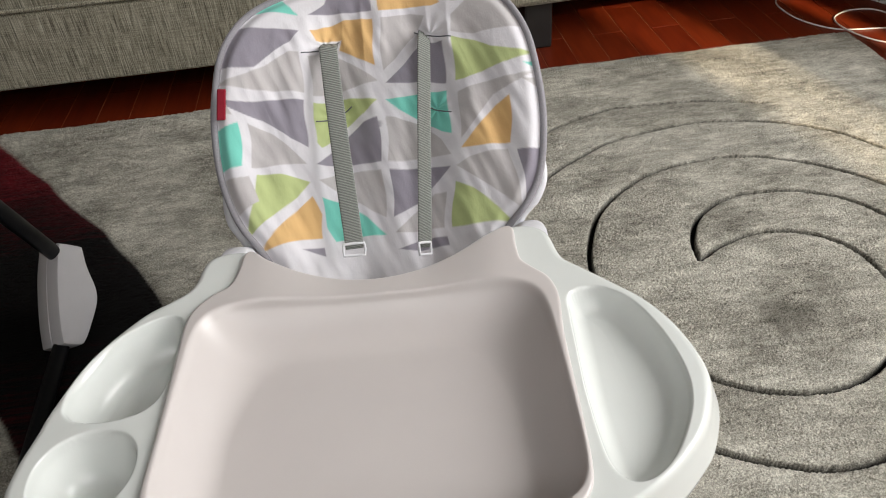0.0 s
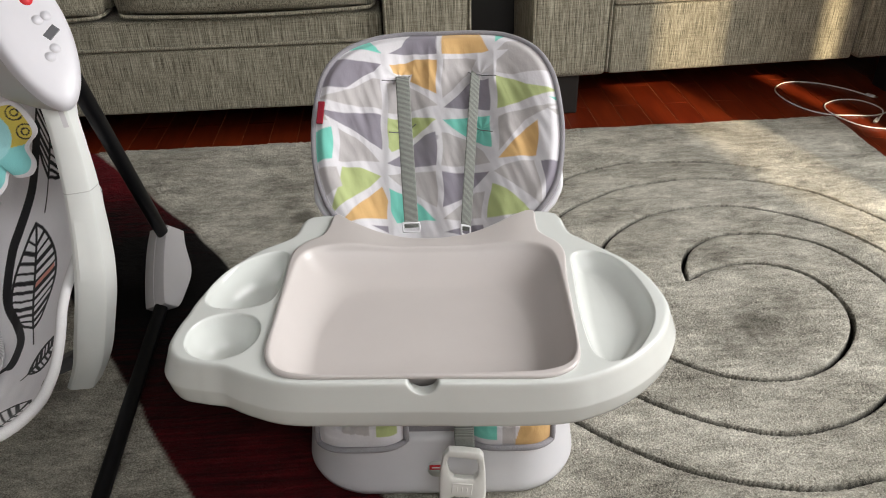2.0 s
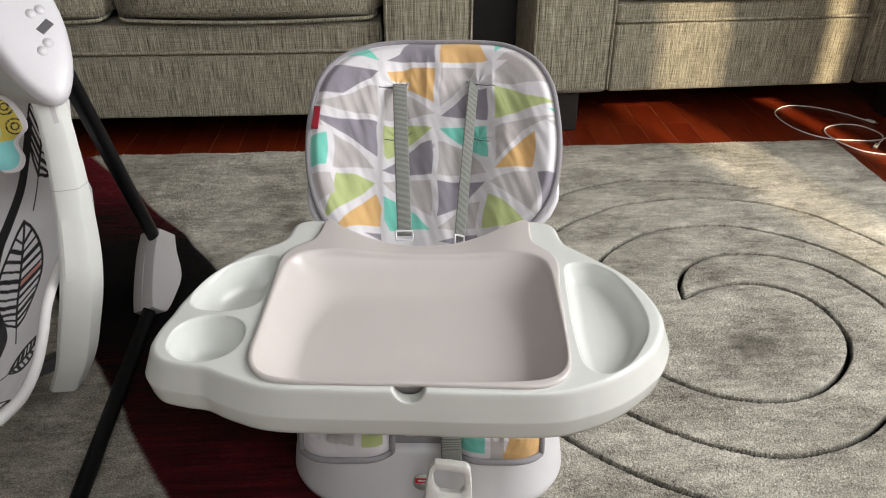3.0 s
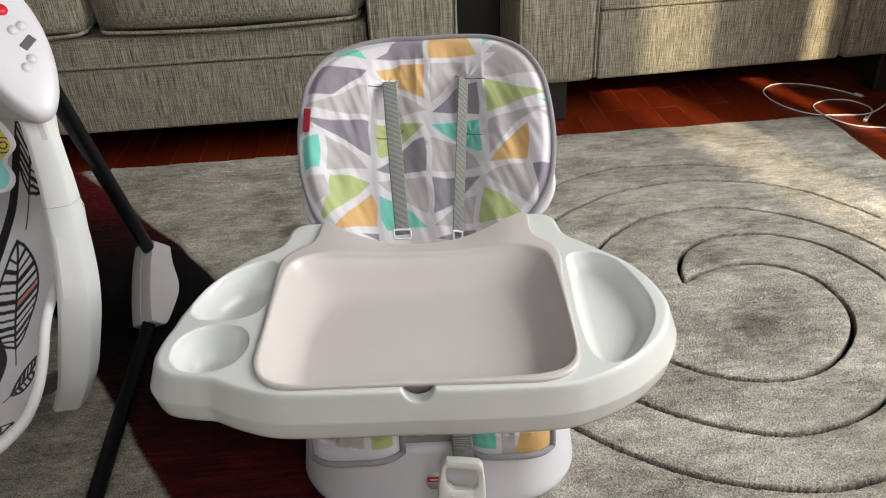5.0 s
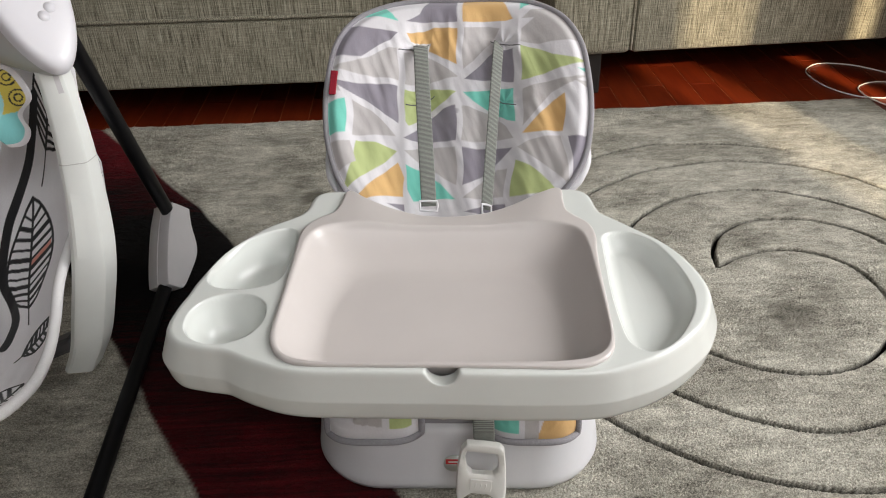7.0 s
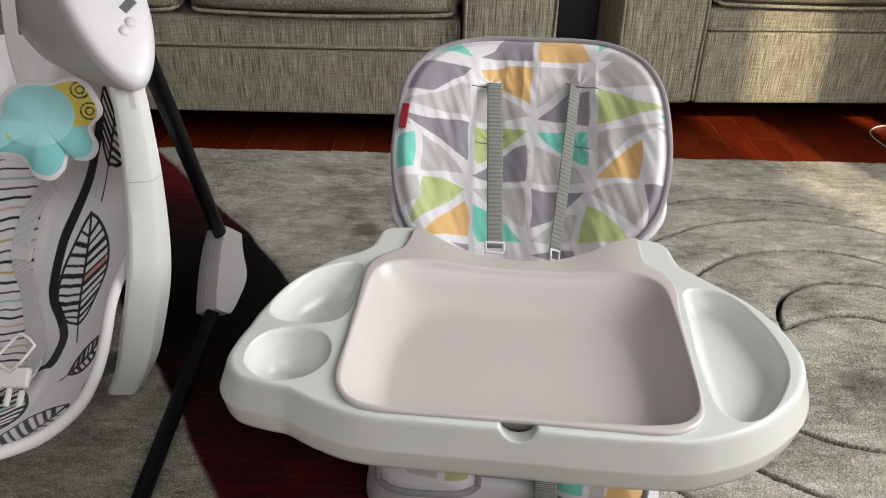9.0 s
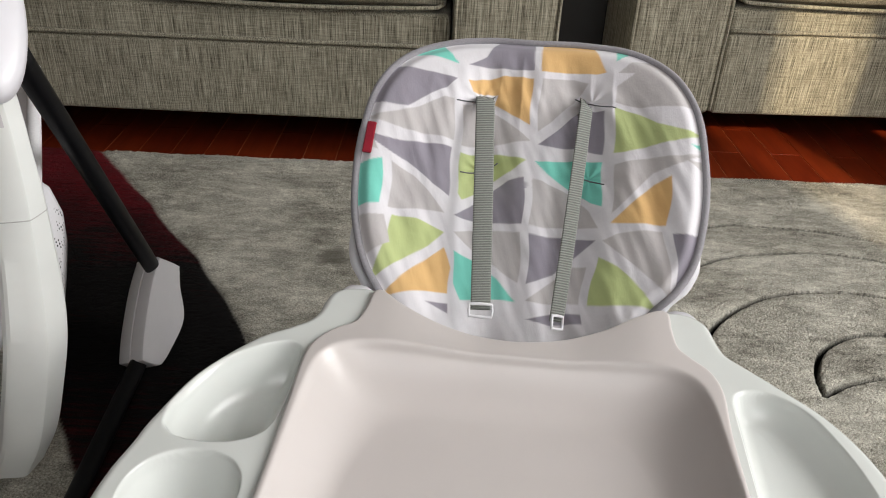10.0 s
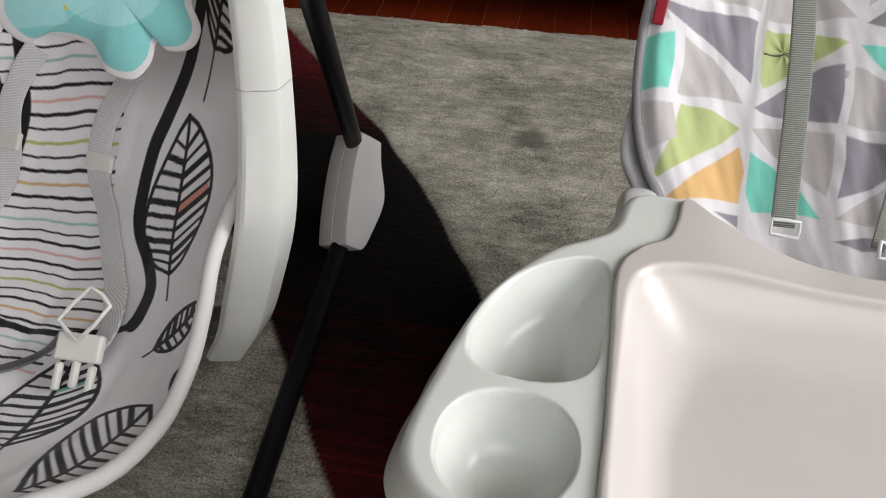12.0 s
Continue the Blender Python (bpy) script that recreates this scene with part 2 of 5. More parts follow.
def rbox(name, w, d, h, r, mat, seg=3, origin=(0, 0, 0), puff=0.0):
    """A box with rounded edges, centred on origin; puff swells its faces like a stuffed cushion."""
    bm = bmesh.new()
    bmesh.ops.create_cube(bm, size=1.0)
    for v in bm.verts:
        v.co = Vector((v.co.x * w, v.co.y * d, v.co.z * h))
    if puff:
        bmesh.ops.subdivide_edges(bm, edges=bm.edges[:], cuts=9, use_grid_fill=True)
        for v in bm.verts:
            p = Vector((v.co.x / w * 2, v.co.y / d * 2, v.co.z / h * 2))
            f = [1 - abs(c) ** 4 for c in p]
            v.co += Vector((puff * p.x * f[1] * f[2], puff * p.y * f[0] * f[2], puff * p.z * f[0] * f[1]))
            # corners drawn in
            n = p.x ** 8 * p.y ** 8 + p.y ** 8 * p.z ** 8 + p.x ** 8 * p.z ** 8
            v.co -= Vector((p.x, p.y, p.z)) * r * 0.4 * min(1, n)
            v.co += noise.noise_vector(v.co * 7) * puff * 0.25
    else:
        bmesh.ops.bevel(bm, geom=bm.edges[:], offset=r, segments=max(seg, 6) if r >= 0.008 else seg, profile=0.5, affect='EDGES')
    for v in bm.verts:
        v.co += Vector(origin)
    return bm_mesh(name, bm, mat, bool(puff))


def spline(pts, n, closed=False):
    """n points along a smooth curve through pts."""
    pts = [Vector(p) for p in pts]
    k = len(pts)
    out = []
    spans = k if closed else k - 1
    for i in range(n):
        s = i / n * spans if closed else i / (n - 1) * spans
        j = min(int(s), spans - 1)
        t = s - j
        if closed:
            a, b, c, d = (pts[(j + o) % k] for o in (-1, 0, 1, 2))
        else:
            b, c = pts[j], pts[j + 1]
            a = pts[j - 1] if j else b * 2 - c
            d = pts[j + 2] if j + 2 < k else c * 2 - b
        out.append(0.5 * (2 * b + (c - a) * t + (2 * a - 5 * b + 4 * c - d) * t * t + (3 * b - 3 * c + d - a) * t ** 3))
    return out


def even(pts, n, closed=True):
    """The same line, at n points evenly apart."""
    q = list(pts) + ([pts[0]] if closed else [])
    acc = [0.0]
    for a, b in zip(q, q[1:]):
        acc.append(acc[-1] + (b - a).length)
    out, j = [], 0
    for i in range(n):
        s = acc[-1] * i / (n if closed else n - 1)
        while j < len(acc) - 2 and acc[j + 1] < s:
            j += 1
        f = (s - acc[j]) / max(acc[j + 1] - acc[j], 1e-9)
        out.append(q[j].lerp(q[j + 1], min(f, 1)))
    return out


def rings_mesh(name, rings, mat, caps=(True, True), closed=True):
    n = len(rings[0])
    verts = [v for r in rings for v in r]
    faces = []
    for i in range(len(rings) - 1):
        for j in range(n if closed else n - 1):
            a, b = i * n + j, i * n + (j + 1) % n
            faces.append((a, b, b + n, a + n))
    if caps[0]:
        faces.append(tuple(range(n)))
    if caps[1]:
        faces.append(tuple(range((len(rings) - 1) * n, len(rings) * n)))
    return mesh_of(name, verts, faces, mat)


def tube(name, pts, r, mat, sides=12, closed=False, flat=None, up=None):
    """A round bar along pts; flat=(half width, half thickness) makes it a strap whose flat side looks along up."""
    rings = []
    k = len(pts)
    side = None
    for i, p in enumerate(pts):
        a = pts[(i - 1) % k] if closed or i else p
        b = pts[(i + 1) % k] if closed or i < k - 1 else p
        d = (b - a).normalized()
        if up is not None:
            side = d.cross(up[i] if isinstance(up, list) else up).normalized()
        elif side is None:
            side = d.cross(Vector((0, 0, 1)) if abs(d.z) < 0.9 else Vector((1, 0, 0))).normalized()
        else:
            side = (side - d * side.dot(d)).normalized()
        other = side.cross(d)
        w, h = flat if flat else (r, r)
        ring = []
        for s in range(sides):
            c, e = math.cos(2 * math.pi * s / sides), math.sin(2 * math.pi * s / sides)
            if flat:
                c, e = math.copysign(abs(c) ** 0.35, c), math.copysign(abs(e) ** 0.35, e)
            ring.append(p + side * c * w + other * e * h)
        rings.append(ring)
    if closed:
        rings.append(rings[0])
    return rings_mesh(name, rings, mat, (not closed, not closed))


def sstep(a, b, x):
    t = min(1.0, max(0.0, (x - a) / (b - a)))
    return t * t * (3 - 2 * t)


def paint(me, name, colours):
    """A printed colour for each vertex."""
    layer = me.color_attributes.new(name, 'FLOAT_COLOR', 'POINT')
    flat = np.ones((len(me.vertices), 4), np.float32)
    flat[:, :3] = colours
    layer.data.foreach_set("color", flat.ravel())


def poly_sdf(x, y, poly):
    """Signed distance to a closed outline for arrays of points; positive inside."""
    d = np.full(x.shape, 9.0)
    hit = np.zeros(x.shape, bool)
    for (x0, y0), (x1, y1) in zip(poly, poly[1:] + poly[:1]):
        dx, dy = x1 - x0, y1 - y0
        t = np.clip(((x - x0) * dx + (y - y0) * dy) / (dx * dx + dy * dy + 1e-12), 0, 1)
        d = np.minimum(d, np.hypot(x - x0 - t * dx, y - y0 - t * dy))
        if y0 != y1:
            hit ^= ((y0 > y) != (y1 > y)) & (x < dx * (y - y0) / dy + x0)
    return np.where(hit, d, -d)


def nstep(a, b, x):
    t = np.clip((x - a) / (b - a), 0, 1)
    return t * t * (3 - 2 * t)


def rot_z(x, y, z, deg):
    return Matrix.Translation((x, y, z)) @ Matrix.Rotation(radians(deg), 4, 'Z')


# ---- the room ----
def wall(name, x0, x1, y0, y1, z0, z1, holes, axis, mat=M_WALL):
    """A wall in the room's own axes, 0.2 m thick, built of piers round its openings (a, b, low, high) along the given axis."""
    verts, faces = [], []

    def block(a0, a1, b0, b1, c0, c1):
        k = len(verts)
        verts.extend((x, y, z) for z in (c0, c1) for y in (b0, b1) for x in (a0, a1))
        faces.extend(tuple(k + i for i in f) for f in ((0, 1, 3, 2), (4, 5, 7, 6), (0, 1, 5, 4), (2, 3, 7, 6), (0, 2, 6, 4), (1, 3, 7, 5)))
    lo, hi = (x0, x1) if axis == 'x' else (y0, y1)

    def piece(a, b, c0, c1):
        if b - a > 1e-4 and c1 - c0 > 1e-4:
            block(*((a, b, y0, y1) if axis == 'x' else (x0, x1, a, b)), c0, c1)
    at = lo
    for a, b, low, high in sorted(holes):
        piece(at, a, z0, z1)
        piece(a, b, z0, low)
        piece(a, b, high, z1)
        at = b
    piece(at, hi, z0, z1)
    return structure(name, mesh_of(name, verts, faces, mat, False), RM)


X0, X1, Y0, Y1, TOP = -2.4, 2.52, -1.4, 2.8, 2.55
wall("wall_north", X0 - 0.2, X1 + 0.2, Y1, Y1 + 0.2, FLOOR - 0.1, TOP, [], 'x')
wall("wall_south", X0 - 0.2, X1 + 0.2, Y0 - 0.2, Y0, FLOOR - 0.1, TOP, [(0.3, 2.45, FLOOR, 2.4)], 'x')
wall("wall_west", X0 - 0.2, X0, Y0, Y1, FLOOR - 0.1, TOP, [], 'y')
wall("wall_east", X1, X1 + 0.2, Y0, Y1, FLOOR - 0.1, TOP, [(-0.3, 1.2, 0.8, 2.3)], 'y')
# unseen stub wall, added to keep window light off the armchair and rug corner
wall("shade_wall", 1.58, X1, 1.28, 1.40, FLOOR - 0.1, TOP, [], 'x')
structure("ceiling", rbox("ceiling", X1 - X0 + 0.4, Y1 - Y0 + 0.4, 0.12, 0.01, M_CEIL, 1, ((X0 + X1) / 2, (Y0 + Y1) / 2, TOP + 0.06)), RM)
structure("floor", rbox("floor", X1 - X0, Y1 - Y0, 0.1, 0.002, M_JOINT, 1, ((X0 + X1) / 2, (Y0 + Y1) / 2, FLOOR - 0.0512)), RM)


def curtain(a, b):
    """An unseen curtain in folds inside the glazed door, from a to b along the wall, added to shape the sun."""
    n = max(6, int((b - a) / 0.012))
    front = [Vector((a + (b - a) * i / n, Y0 + 0.10 + 0.022 * math.sin(i * 0.8), 0)) for i in range(n + 1)]
    ring = front + [p + Vector((0, -0.006, 0)) for p in reversed(front)]
    me = rings_mesh("curtain", [[p + Vector((0, 0, z)) for p in ring] for z in (FLOOR + 0.01, 1.2, 2.42)], M_CURTAIN)
    return thing("curtain", RM, "curtain out of view before the glazed door, added to shape the sun", "curtain", "curtains at the glazed door", me)


def sun_gap(px, py):
    """Where the sunbeam to a point of the world crosses the south wall, along that wall."""
    c, s = math.cos(ROOM), math.sin(ROOM)
    lx, ly = px * c + py * s, -px * s + py * c
    ax, ay = SUN_AZ[0] * c + SUN_AZ[1] * s, -SUN_AZ[0] * s + SUN_AZ[1] * c
    return lx + ax * (Y0 + 0.1 - ly) / ay


# gaps traced back from where the sun stripes should land
GAPS = [sun_gap(0.476, 1.927), sun_gap(0.655, 1.973), sun_gap(0.935, 2.043), sun_gap(0.985, 2.058)]
curtain(0.25, GAPS[0])
for k in range(4):                       # narrow strips added in the wide gap to weaken its sunbeam
    a = GAPS[0] + (GAPS[1] - GAPS[0]) * (k + 0.22) / 4
    curtain(a, a + 0.026)
curtain(GAPS[1], GAPS[2])
curtain(GAPS[3], 2.5)

# ---- rug ----
RUG_X0, RUG_X1, RUG_Y0, RUG_Y1 = -1.45, 1.325, -0.45, 1.668
C15, S15 = math.cos(ROOM), math.sin(ROOM)
SWIRLS = [
    [(0.469, 1.052), (0.505, 1.085), (0.549, 1.113), (0.592, 1.124), (0.653, 1.116), (0.706, 1.08), (0.733, 1.017), (0.734, 0.954), (0.716, 0.9), (0.681, 0.848), (0.634, 0.807), (0.583, 0.785), (0.531, 0.78), (0.475, 0.790), (0.417, 0.818), (0.35, 0.88), (0.308, 0.96), (0.298, 1.05), (0.306, 1.12), (0.324, 1.180), (0.357, 1.233), (0.414, 1.291), (0.488, 1.333), (0.567, 1.351), (0.65, 1.346), (0.735, 1.315), (0.80, 1.272), (0.86, 1.20), (0.91, 1.10)],
    [(0.469, 1.052), (0.466, 1.095), (0.480, 1.15), (0.508, 1.189), (0.555, 1.226), (0.60, 1.236), (0.66, 1.238), (0.734, 1.215), (0.79, 1.16), (0.835, 1.07), (0.845, 0.95), (0.81, 0.86), (0.748, 0.784), (0.686, 0.721), (0.62, 0.684), (0.549, 0.664), (0.479, 0.671), (0.42, 0.689), (0.366, 0.713), (0.27, 0.77)],
    [(0.17, 1.35), (0.239, 1.452), (0.300, 1.502), (0.360, 1.537), (0.415, 1.556), (0.50, 1.567), (0.595, 1.568), (0.695, 1.555)],
    [(0.2, 0.70), (0.281, 0.639), (0.327, 0.612), (0.384, 0.587), (0.439, 0.572), (0.493, 0.564), (0.559, 0.564), (0.605, 0.572), (0.642, 0.585), (0.75, 0.63), (0.85, 0.72)],
    [(0.19, 1.215), (0.243, 1.297), (0.29, 1.35), (0.368, 1.416), (0.465, 1.461), (0.568, 1.484), (0.667, 1.482), (0.77, 1.447), (0.846, 1.386), (0.904, 1.32)],
]
BAND_A = [(-1.25, 1.74), (-0.956, 1.486), (-0.733, 1.300), (-0.65, 1.222), (-0.549, 1.141), (-0.442, 1.032), (-0.40, 0.984), (-0.299, 0.862), (-0.16, 0.68), (-0.004, 0.489), (0.1, 0.35), (0.25, 0.1)]
BAND_B = [(-1.2, 1.25), (-0.75, 0.94), (-0.508, 0.708), (-0.428, 0.624), (-0.344, 0.535), (-0.31, 0.501), (-0.267, 0.455), (-0.12, 0.28), (0.1, 0.0)]


def rug():
    def axis(lo, hi, a, b, fine, coarse):
        out, x = [], lo
        while x < hi - 1e-6:
            out.append(x)
            x += fine if a <= x < b else coarse
        return out + [hi]
    xs = axis(RUG_X0, RUG_X1, 0.30, 1.16, 0.0018, 0.0046)
    ys = axis(RUG_Y0, RUG_Y1, 0.38, 1.50, 0.0018, 0.0070)
    nx, ny = len(xs), len(ys)
    gx, gy = np.meshgrid(np.array(xs), np.array(ys), indexing='ij')
    wx, wy = gx * C15 - gy * S15, gx * S15 + gy * C15
    near = np.full(gx.shape, 9.0)
    for line in SWIRLS:
        p = [(v.x, v.y) for v in even(spline([(x, y, 0) for x, y in line], 240), 200, False)]
        for (ax, ay), (bx, by) in zip(p, p[1:]):
            box = (wx > min(ax, bx) - 0.03) & (wx < max(ax, bx) + 0.03) & (wy > min(ay, by) - 0.03) & (wy < max(ay, by) + 0.03)
            dx, dy = bx - ax, by - ay
            t = np.clip(((wx[box] - ax) * dx + (wy[box] - ay) * dy) / (dx * dx + dy * dy), 0, 1)
            near[box] = np.minimum(near[box], np.hypot(wx[box] - ax - t * dx, wy[box] - ay - t * dy))
    # carved lines with a rounded shoulder; a pile that lies unevenly; a rolled edge
    z = -0.0165 * np.clip(1 - (near / 0.0040) ** 6, 0, 1) ** 0.5 - 0.0042 * np.clip(1 - near / 0.020, 0, 1) ** 2
    rng = np.random.default_rng(4)
    z += (rng.random(gx.shape) - 0.5) * 0.0032 + (rng.random(gx.shape) > 0.93) * 0.0012 + 0.0012 * np.sin(gx * 31 + 2 * np.sin(gy * 13)) * np.sin(gy * 27)
    edge = np.minimum(np.minimum(gx - RUG_X0, RUG_X1 - gx), np.minimum(gy - RUG_Y0, RUG_Y1 - gy))
    z -= 0.011 * np.clip(1 - edge / 0.012, 0, 1) ** 2
    wob = 0.006 * np.sin(wx * 40) + 0.004 * np.sin(wy * 73)
    ya = np.interp(wx, [p[0] for p in BAND_A], [p[1] for p in BAND_A]) + wob * 0.3
    yb = np.interp(wx, [p[0] for p in BAND_B], [p[1] for p in BAND_B]) + wob * 0.4
    z -= 0.004 * np.clip(1 - np.abs(wy - ya) * 0.7 / 0.010, 0, 1)
    mask = np.clip((ya - wy) / 0.008 + 0.5, 0, 1) * np.clip((wy - yb) / 0.008 + 0.5, 0, 1)
    # mask that paints the shade inside the carved grooves
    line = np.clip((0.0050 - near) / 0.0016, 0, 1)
    # the red shows at the ends of the band and along its lower side, black in its middle
    red = np.clip((wy - 1.02) / 0.35, 0, 1) * 0.9 + np.clip((0.86 - wy) / 0.30, 0, 1) * 0.62
    z = np.maximum(z, FLOOR + 0.001)
    verts = np.stack([gx, gy, z], -1).reshape(-1, 3)
    faces = [(i * ny + j, (i + 1) * ny + j, (i + 1) * ny + j + 1, i * ny + j + 1) for i in range(nx - 1) for j in range(ny - 1)]
    me = bpy.data.meshes.new("rug")
    verts = [tuple(v) for v in verts.tolist()]
    # the sides down to the floor
    rim = [i * ny for i in range(nx)] + [(nx - 1) * ny + j for j in range(1, ny)] + [i * ny + ny - 1 for i in range(nx - 2, -1, -1)] + [j for j in range(ny - 2, 0, -1)]
    k = k_top = len(verts)
    verts += [(verts[i][0], verts[i][1], FLOOR + 0.0005) for i in rim]
    faces += [(rim[i], k + i, k + (i + 1) % len(rim), rim[(i + 1) % len(rim)]) for i in range(len(rim))]
    me.from_pydata(verts, [], faces)
    me.materials.append(M_RUG)
    cols = np.zeros((len(verts), 3), np.float32)
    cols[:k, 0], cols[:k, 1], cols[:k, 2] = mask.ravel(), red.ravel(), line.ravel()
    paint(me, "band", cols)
    # old spills trodden into the pile
    spill = np.zeros(gx.shape)
    for x, y, r, k in ((-0.327, 1.211, 0.032, 0.75), (-0.375, 1.29, 0.020, 0.30), (0.566, 0.920, 0.048, 0.60), (0.63, 0.98, 0.030, 0.35), (0.515, 0.87, 0.040, 0.35), (0.60, 0.84, 0.05, 0.25)):
        d = np.hypot(wx - x, wy - y) * (1 + 0.18 * np.sin(3 * np.arctan2(wy - y, wx - x) + x * 40) + 0.10 * np.sin(7 * np.arctan2(wy - y, wx - x)))
        spill = np.maximum(spill, k * (1 - nstep(r * 0.45, r * 1.25, d)))
    cols = np.zeros((len(verts), 3), np.float32)
    cols[:k_top] = spill.ravel()[:, None]
    paint(me, "spill", cols)
    return thing("rug", RM, "grey beige carved swirl rug with a black and dark red band", "rug", "", smooth(me))


rug()


# ---- the settee and the armchair ----
def sofa(name, m, seat_w, seats, z0, z1, z2, arm, inset, label, category):
    """Front along x from 0 to seats * seat_w between the arms, front face at y = 0; z0 foot of the cloth, z1 seam, z2 cushion."""
    ob = thing(name, m, label, category)
    w = seats * seat_w
    top = z2 + 0.16
    part("front_rail", rbox("front_rail", w - 0.004, 0.80, z1 - z0 - 0.006, 0.010, M_SOFA, 3, (w / 2, 0.405, (z0 + z1) / 2 - 0.003)), ob)
    part("seat_deck", rbox("seat_deck", w - 0.004, 0.78, z2 - z1 + 0.01, 0.012, M_SOFA, 3, (w / 2, 0.407, (z1 + z2) / 2 - 0.004)), ob)
    part("seam", tube("seam", [Vector((0.004 + (w - 0.008) * i / 30, 0.004, z1 + 0.0004 * math.sin(i))) for i in range(31)], 0.0046, M_SOFA, 8), ob, "stitched piping along the front rail")
    for s in range(seats):
        c = rbox("seat_cushion", seat_w - 0.012, 0.64, 0.165, 0.03, M_SOFA, 3, (s * seat_w + seat_w / 2, 0.325, z2 + 0.088), 0.02)
        cushion = part("seat_cushion", c, ob, "loose plump seat cushion with piped edge")
        a, b = s * seat_w + 0.016, (s + 1) * seat_w - 0.016
        line = [(a, 0.07, z2 + 0.02), (a + 0.006, 0.020, z2 + 0.018), (a + 0.05, 0.006, z2 + 0.014), ((a + b) / 2, 0.0, z2 + 0.009), (b - 0.05, 0.006, z2 + 0.014), (b - 0.006, 0.020, z2 + 0.018), (b, 0.07, z2 + 0.02)]
        part("piping", tube("piping", spline(line, 40), 0.0045, M_SOFA, 8), cushion)
        part("back_cushion", rbox("back_cushion", seat_w - 0.02, 0.20, 0.42, 0.04, M_SOFA, 3, (s * seat_w + seat_w / 2, 0.66, top + 0.21), 0.03), ob)
    for side, x in ((-1, -arm / 2), (1, w + arm / 2)):
        am = part("arm", rbox("arm", arm - 0.004, 0.86, 0.60 - z0, 0.022, M_SOFA, 4, (x, 0.422, (0.60 + z0) / 2)), ob)
        for e in (-1, 1):
            xx = x + e * (arm / 2 - 0.008)
            part("welt", tube("welt", [Vector((xx, -0.005, z0 + 0.012 + (0.57 - z0) * i / 12)) for i in range(13)], 0.004, M_SOFA, 8), am)
    part("back_frame", rbox("back_frame", w + 2 * arm - 0.01, 0.16, 0.80 - z0, 0.03, M_SOFA, 3, (w / 2, 0.88, (0.80 + z0) / 2)), ob)
    for x in (-arm + inset, w + arm - 0.04):
        for y in (0.06, 0.88):
            part("foot", rbox("foot", 0.07, 0.07, z0 - FLOOR + 0.004, 0.006, M_FOOT, 2, (x, y, (z0 + FLOOR) / 2 + 0.001)), ob, "short black wooden foot")
    return ob


def in_room(x, y):
    return RM @ Vector((x, y, 0))


p = in_room(-1.177, 1.66)
sofa("sofa", rot_z(p.x, p.y, 0, 11.5), 0.645, 2, 0.094, 0.262, 0.325, 0.222, 0.06, "beige grey linen sofa on short feet beyond the rug", "sofa")
sofa("armchair", rot_z(0.350, 1.895, 0, 14.3), 0.712, 1, 0.097, 0.290, 0.335, 0.222, 0.115, "beige grey linen armchair with sun on its front", "armchair")
# plain black block that fills the gap between sofa and armchair
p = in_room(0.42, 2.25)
thing("gap_block", rot_z(p.x, p.y, 0, 12), "plain black block filling the gap between the sofa and the armchair", "cabinet", "", rbox("gap_block", 0.14, 0.5, 0.6, 0.006, M_GAP, 2, (0, 0, 0.3 + FLOOR + 0.001)))


# ---- high chair ----
chair = thing("high_chair", rot_z(0.062, 0.5, 0, 7.5), "pale plastic high chair with patterned pad and wide tray", "high chair")

TRAY_LINE = [(0.0, -0.1325), (0.06, -0.1345), (0.135, -0.1335), (0.172, -0.1235), (0.203, -0.107), (0.231, -0.083), (0.252, -0.056), (0.267, -0.012), (0.261, 0.034), (0.243, 0.075),
             (0.214, 0.109), (0.194, 0.130), (0.180, 0.144), (0.174, 0.160), (0.171, 0.178), (0.167, 0.187), (0.159, 0.193), (0.147, 0.195), (0.137, 0.193), (0.115, 0.181), (0.076, 0.160), (0.008, 0.141), (-0.06, 0.152), (-0.10, 0.170),
             (-0.118, 0.185), (-0.126, 0.191), (-0.134, 0.193), (-0.149, 0.192), (-0.158, 0.187), (-0.162, 0.176), (-0.165, 0.158), (-0.173, 0.144), (-0.188, 0.132), (-0.212, 0.113), (-0.243, 0.066), (-0.258, 0.014), (-0.262, -0.012), (-0.267, -0.040),
             (-0.267, -0.068), (-0.254, -0.088), (-0.230, -0.096), (-0.205, -0.101), (-0.175, -0.116), (-0.138, -0.1285), (-0.08, -0.1315)]
INSERT_LINE = [(0.0, -0.1265), (0.08, -0.1285), (0.120, -0.1290), (0.141, -0.123), (0.155, -0.109), (0.160, -0.085), (0.162, -0.03), (0.164, 0.043), (0.168, 0.092), (0.163, 0.117), (0.150, 0.133), (0.141, 0.146), (0.139, 0.168),
               (0.138, 0.193), (0.115, 0.183), (0.076, 0.163), (0.008, 0.146), (-0.06, 0.156), (-0.10, 0.173), (-0.122, 0.190), (-0.127, 0.165), (-0.134, 0.144), (-0.153, 0.129), (-0.166, 0.102),
               (-0.166, 0.04), (-0.165, -0.03), (-0.165, -0.08), (-0.158, -0.104), (-0.144, -0.119), (-0.122, -0.1245), (-0.08, -0.1255)]
WELL_LEFT = [(-0.256, 0.018), (-0.255, 0.042), (-0.247, 0.066), (-0.231, 0.089), (-0.212, 0.106), (-0.194, 0.115), (-0.181, 0.115), (-0.173, 0.104), (-0.171, 0.077), (-0.171, 0.040), (-0.174, 0.018), (-0.182, 0.005), (-0.198, -0.003), (-0.218, -0.006), (-0.240, -0.003), (-0.252, 0.006)]
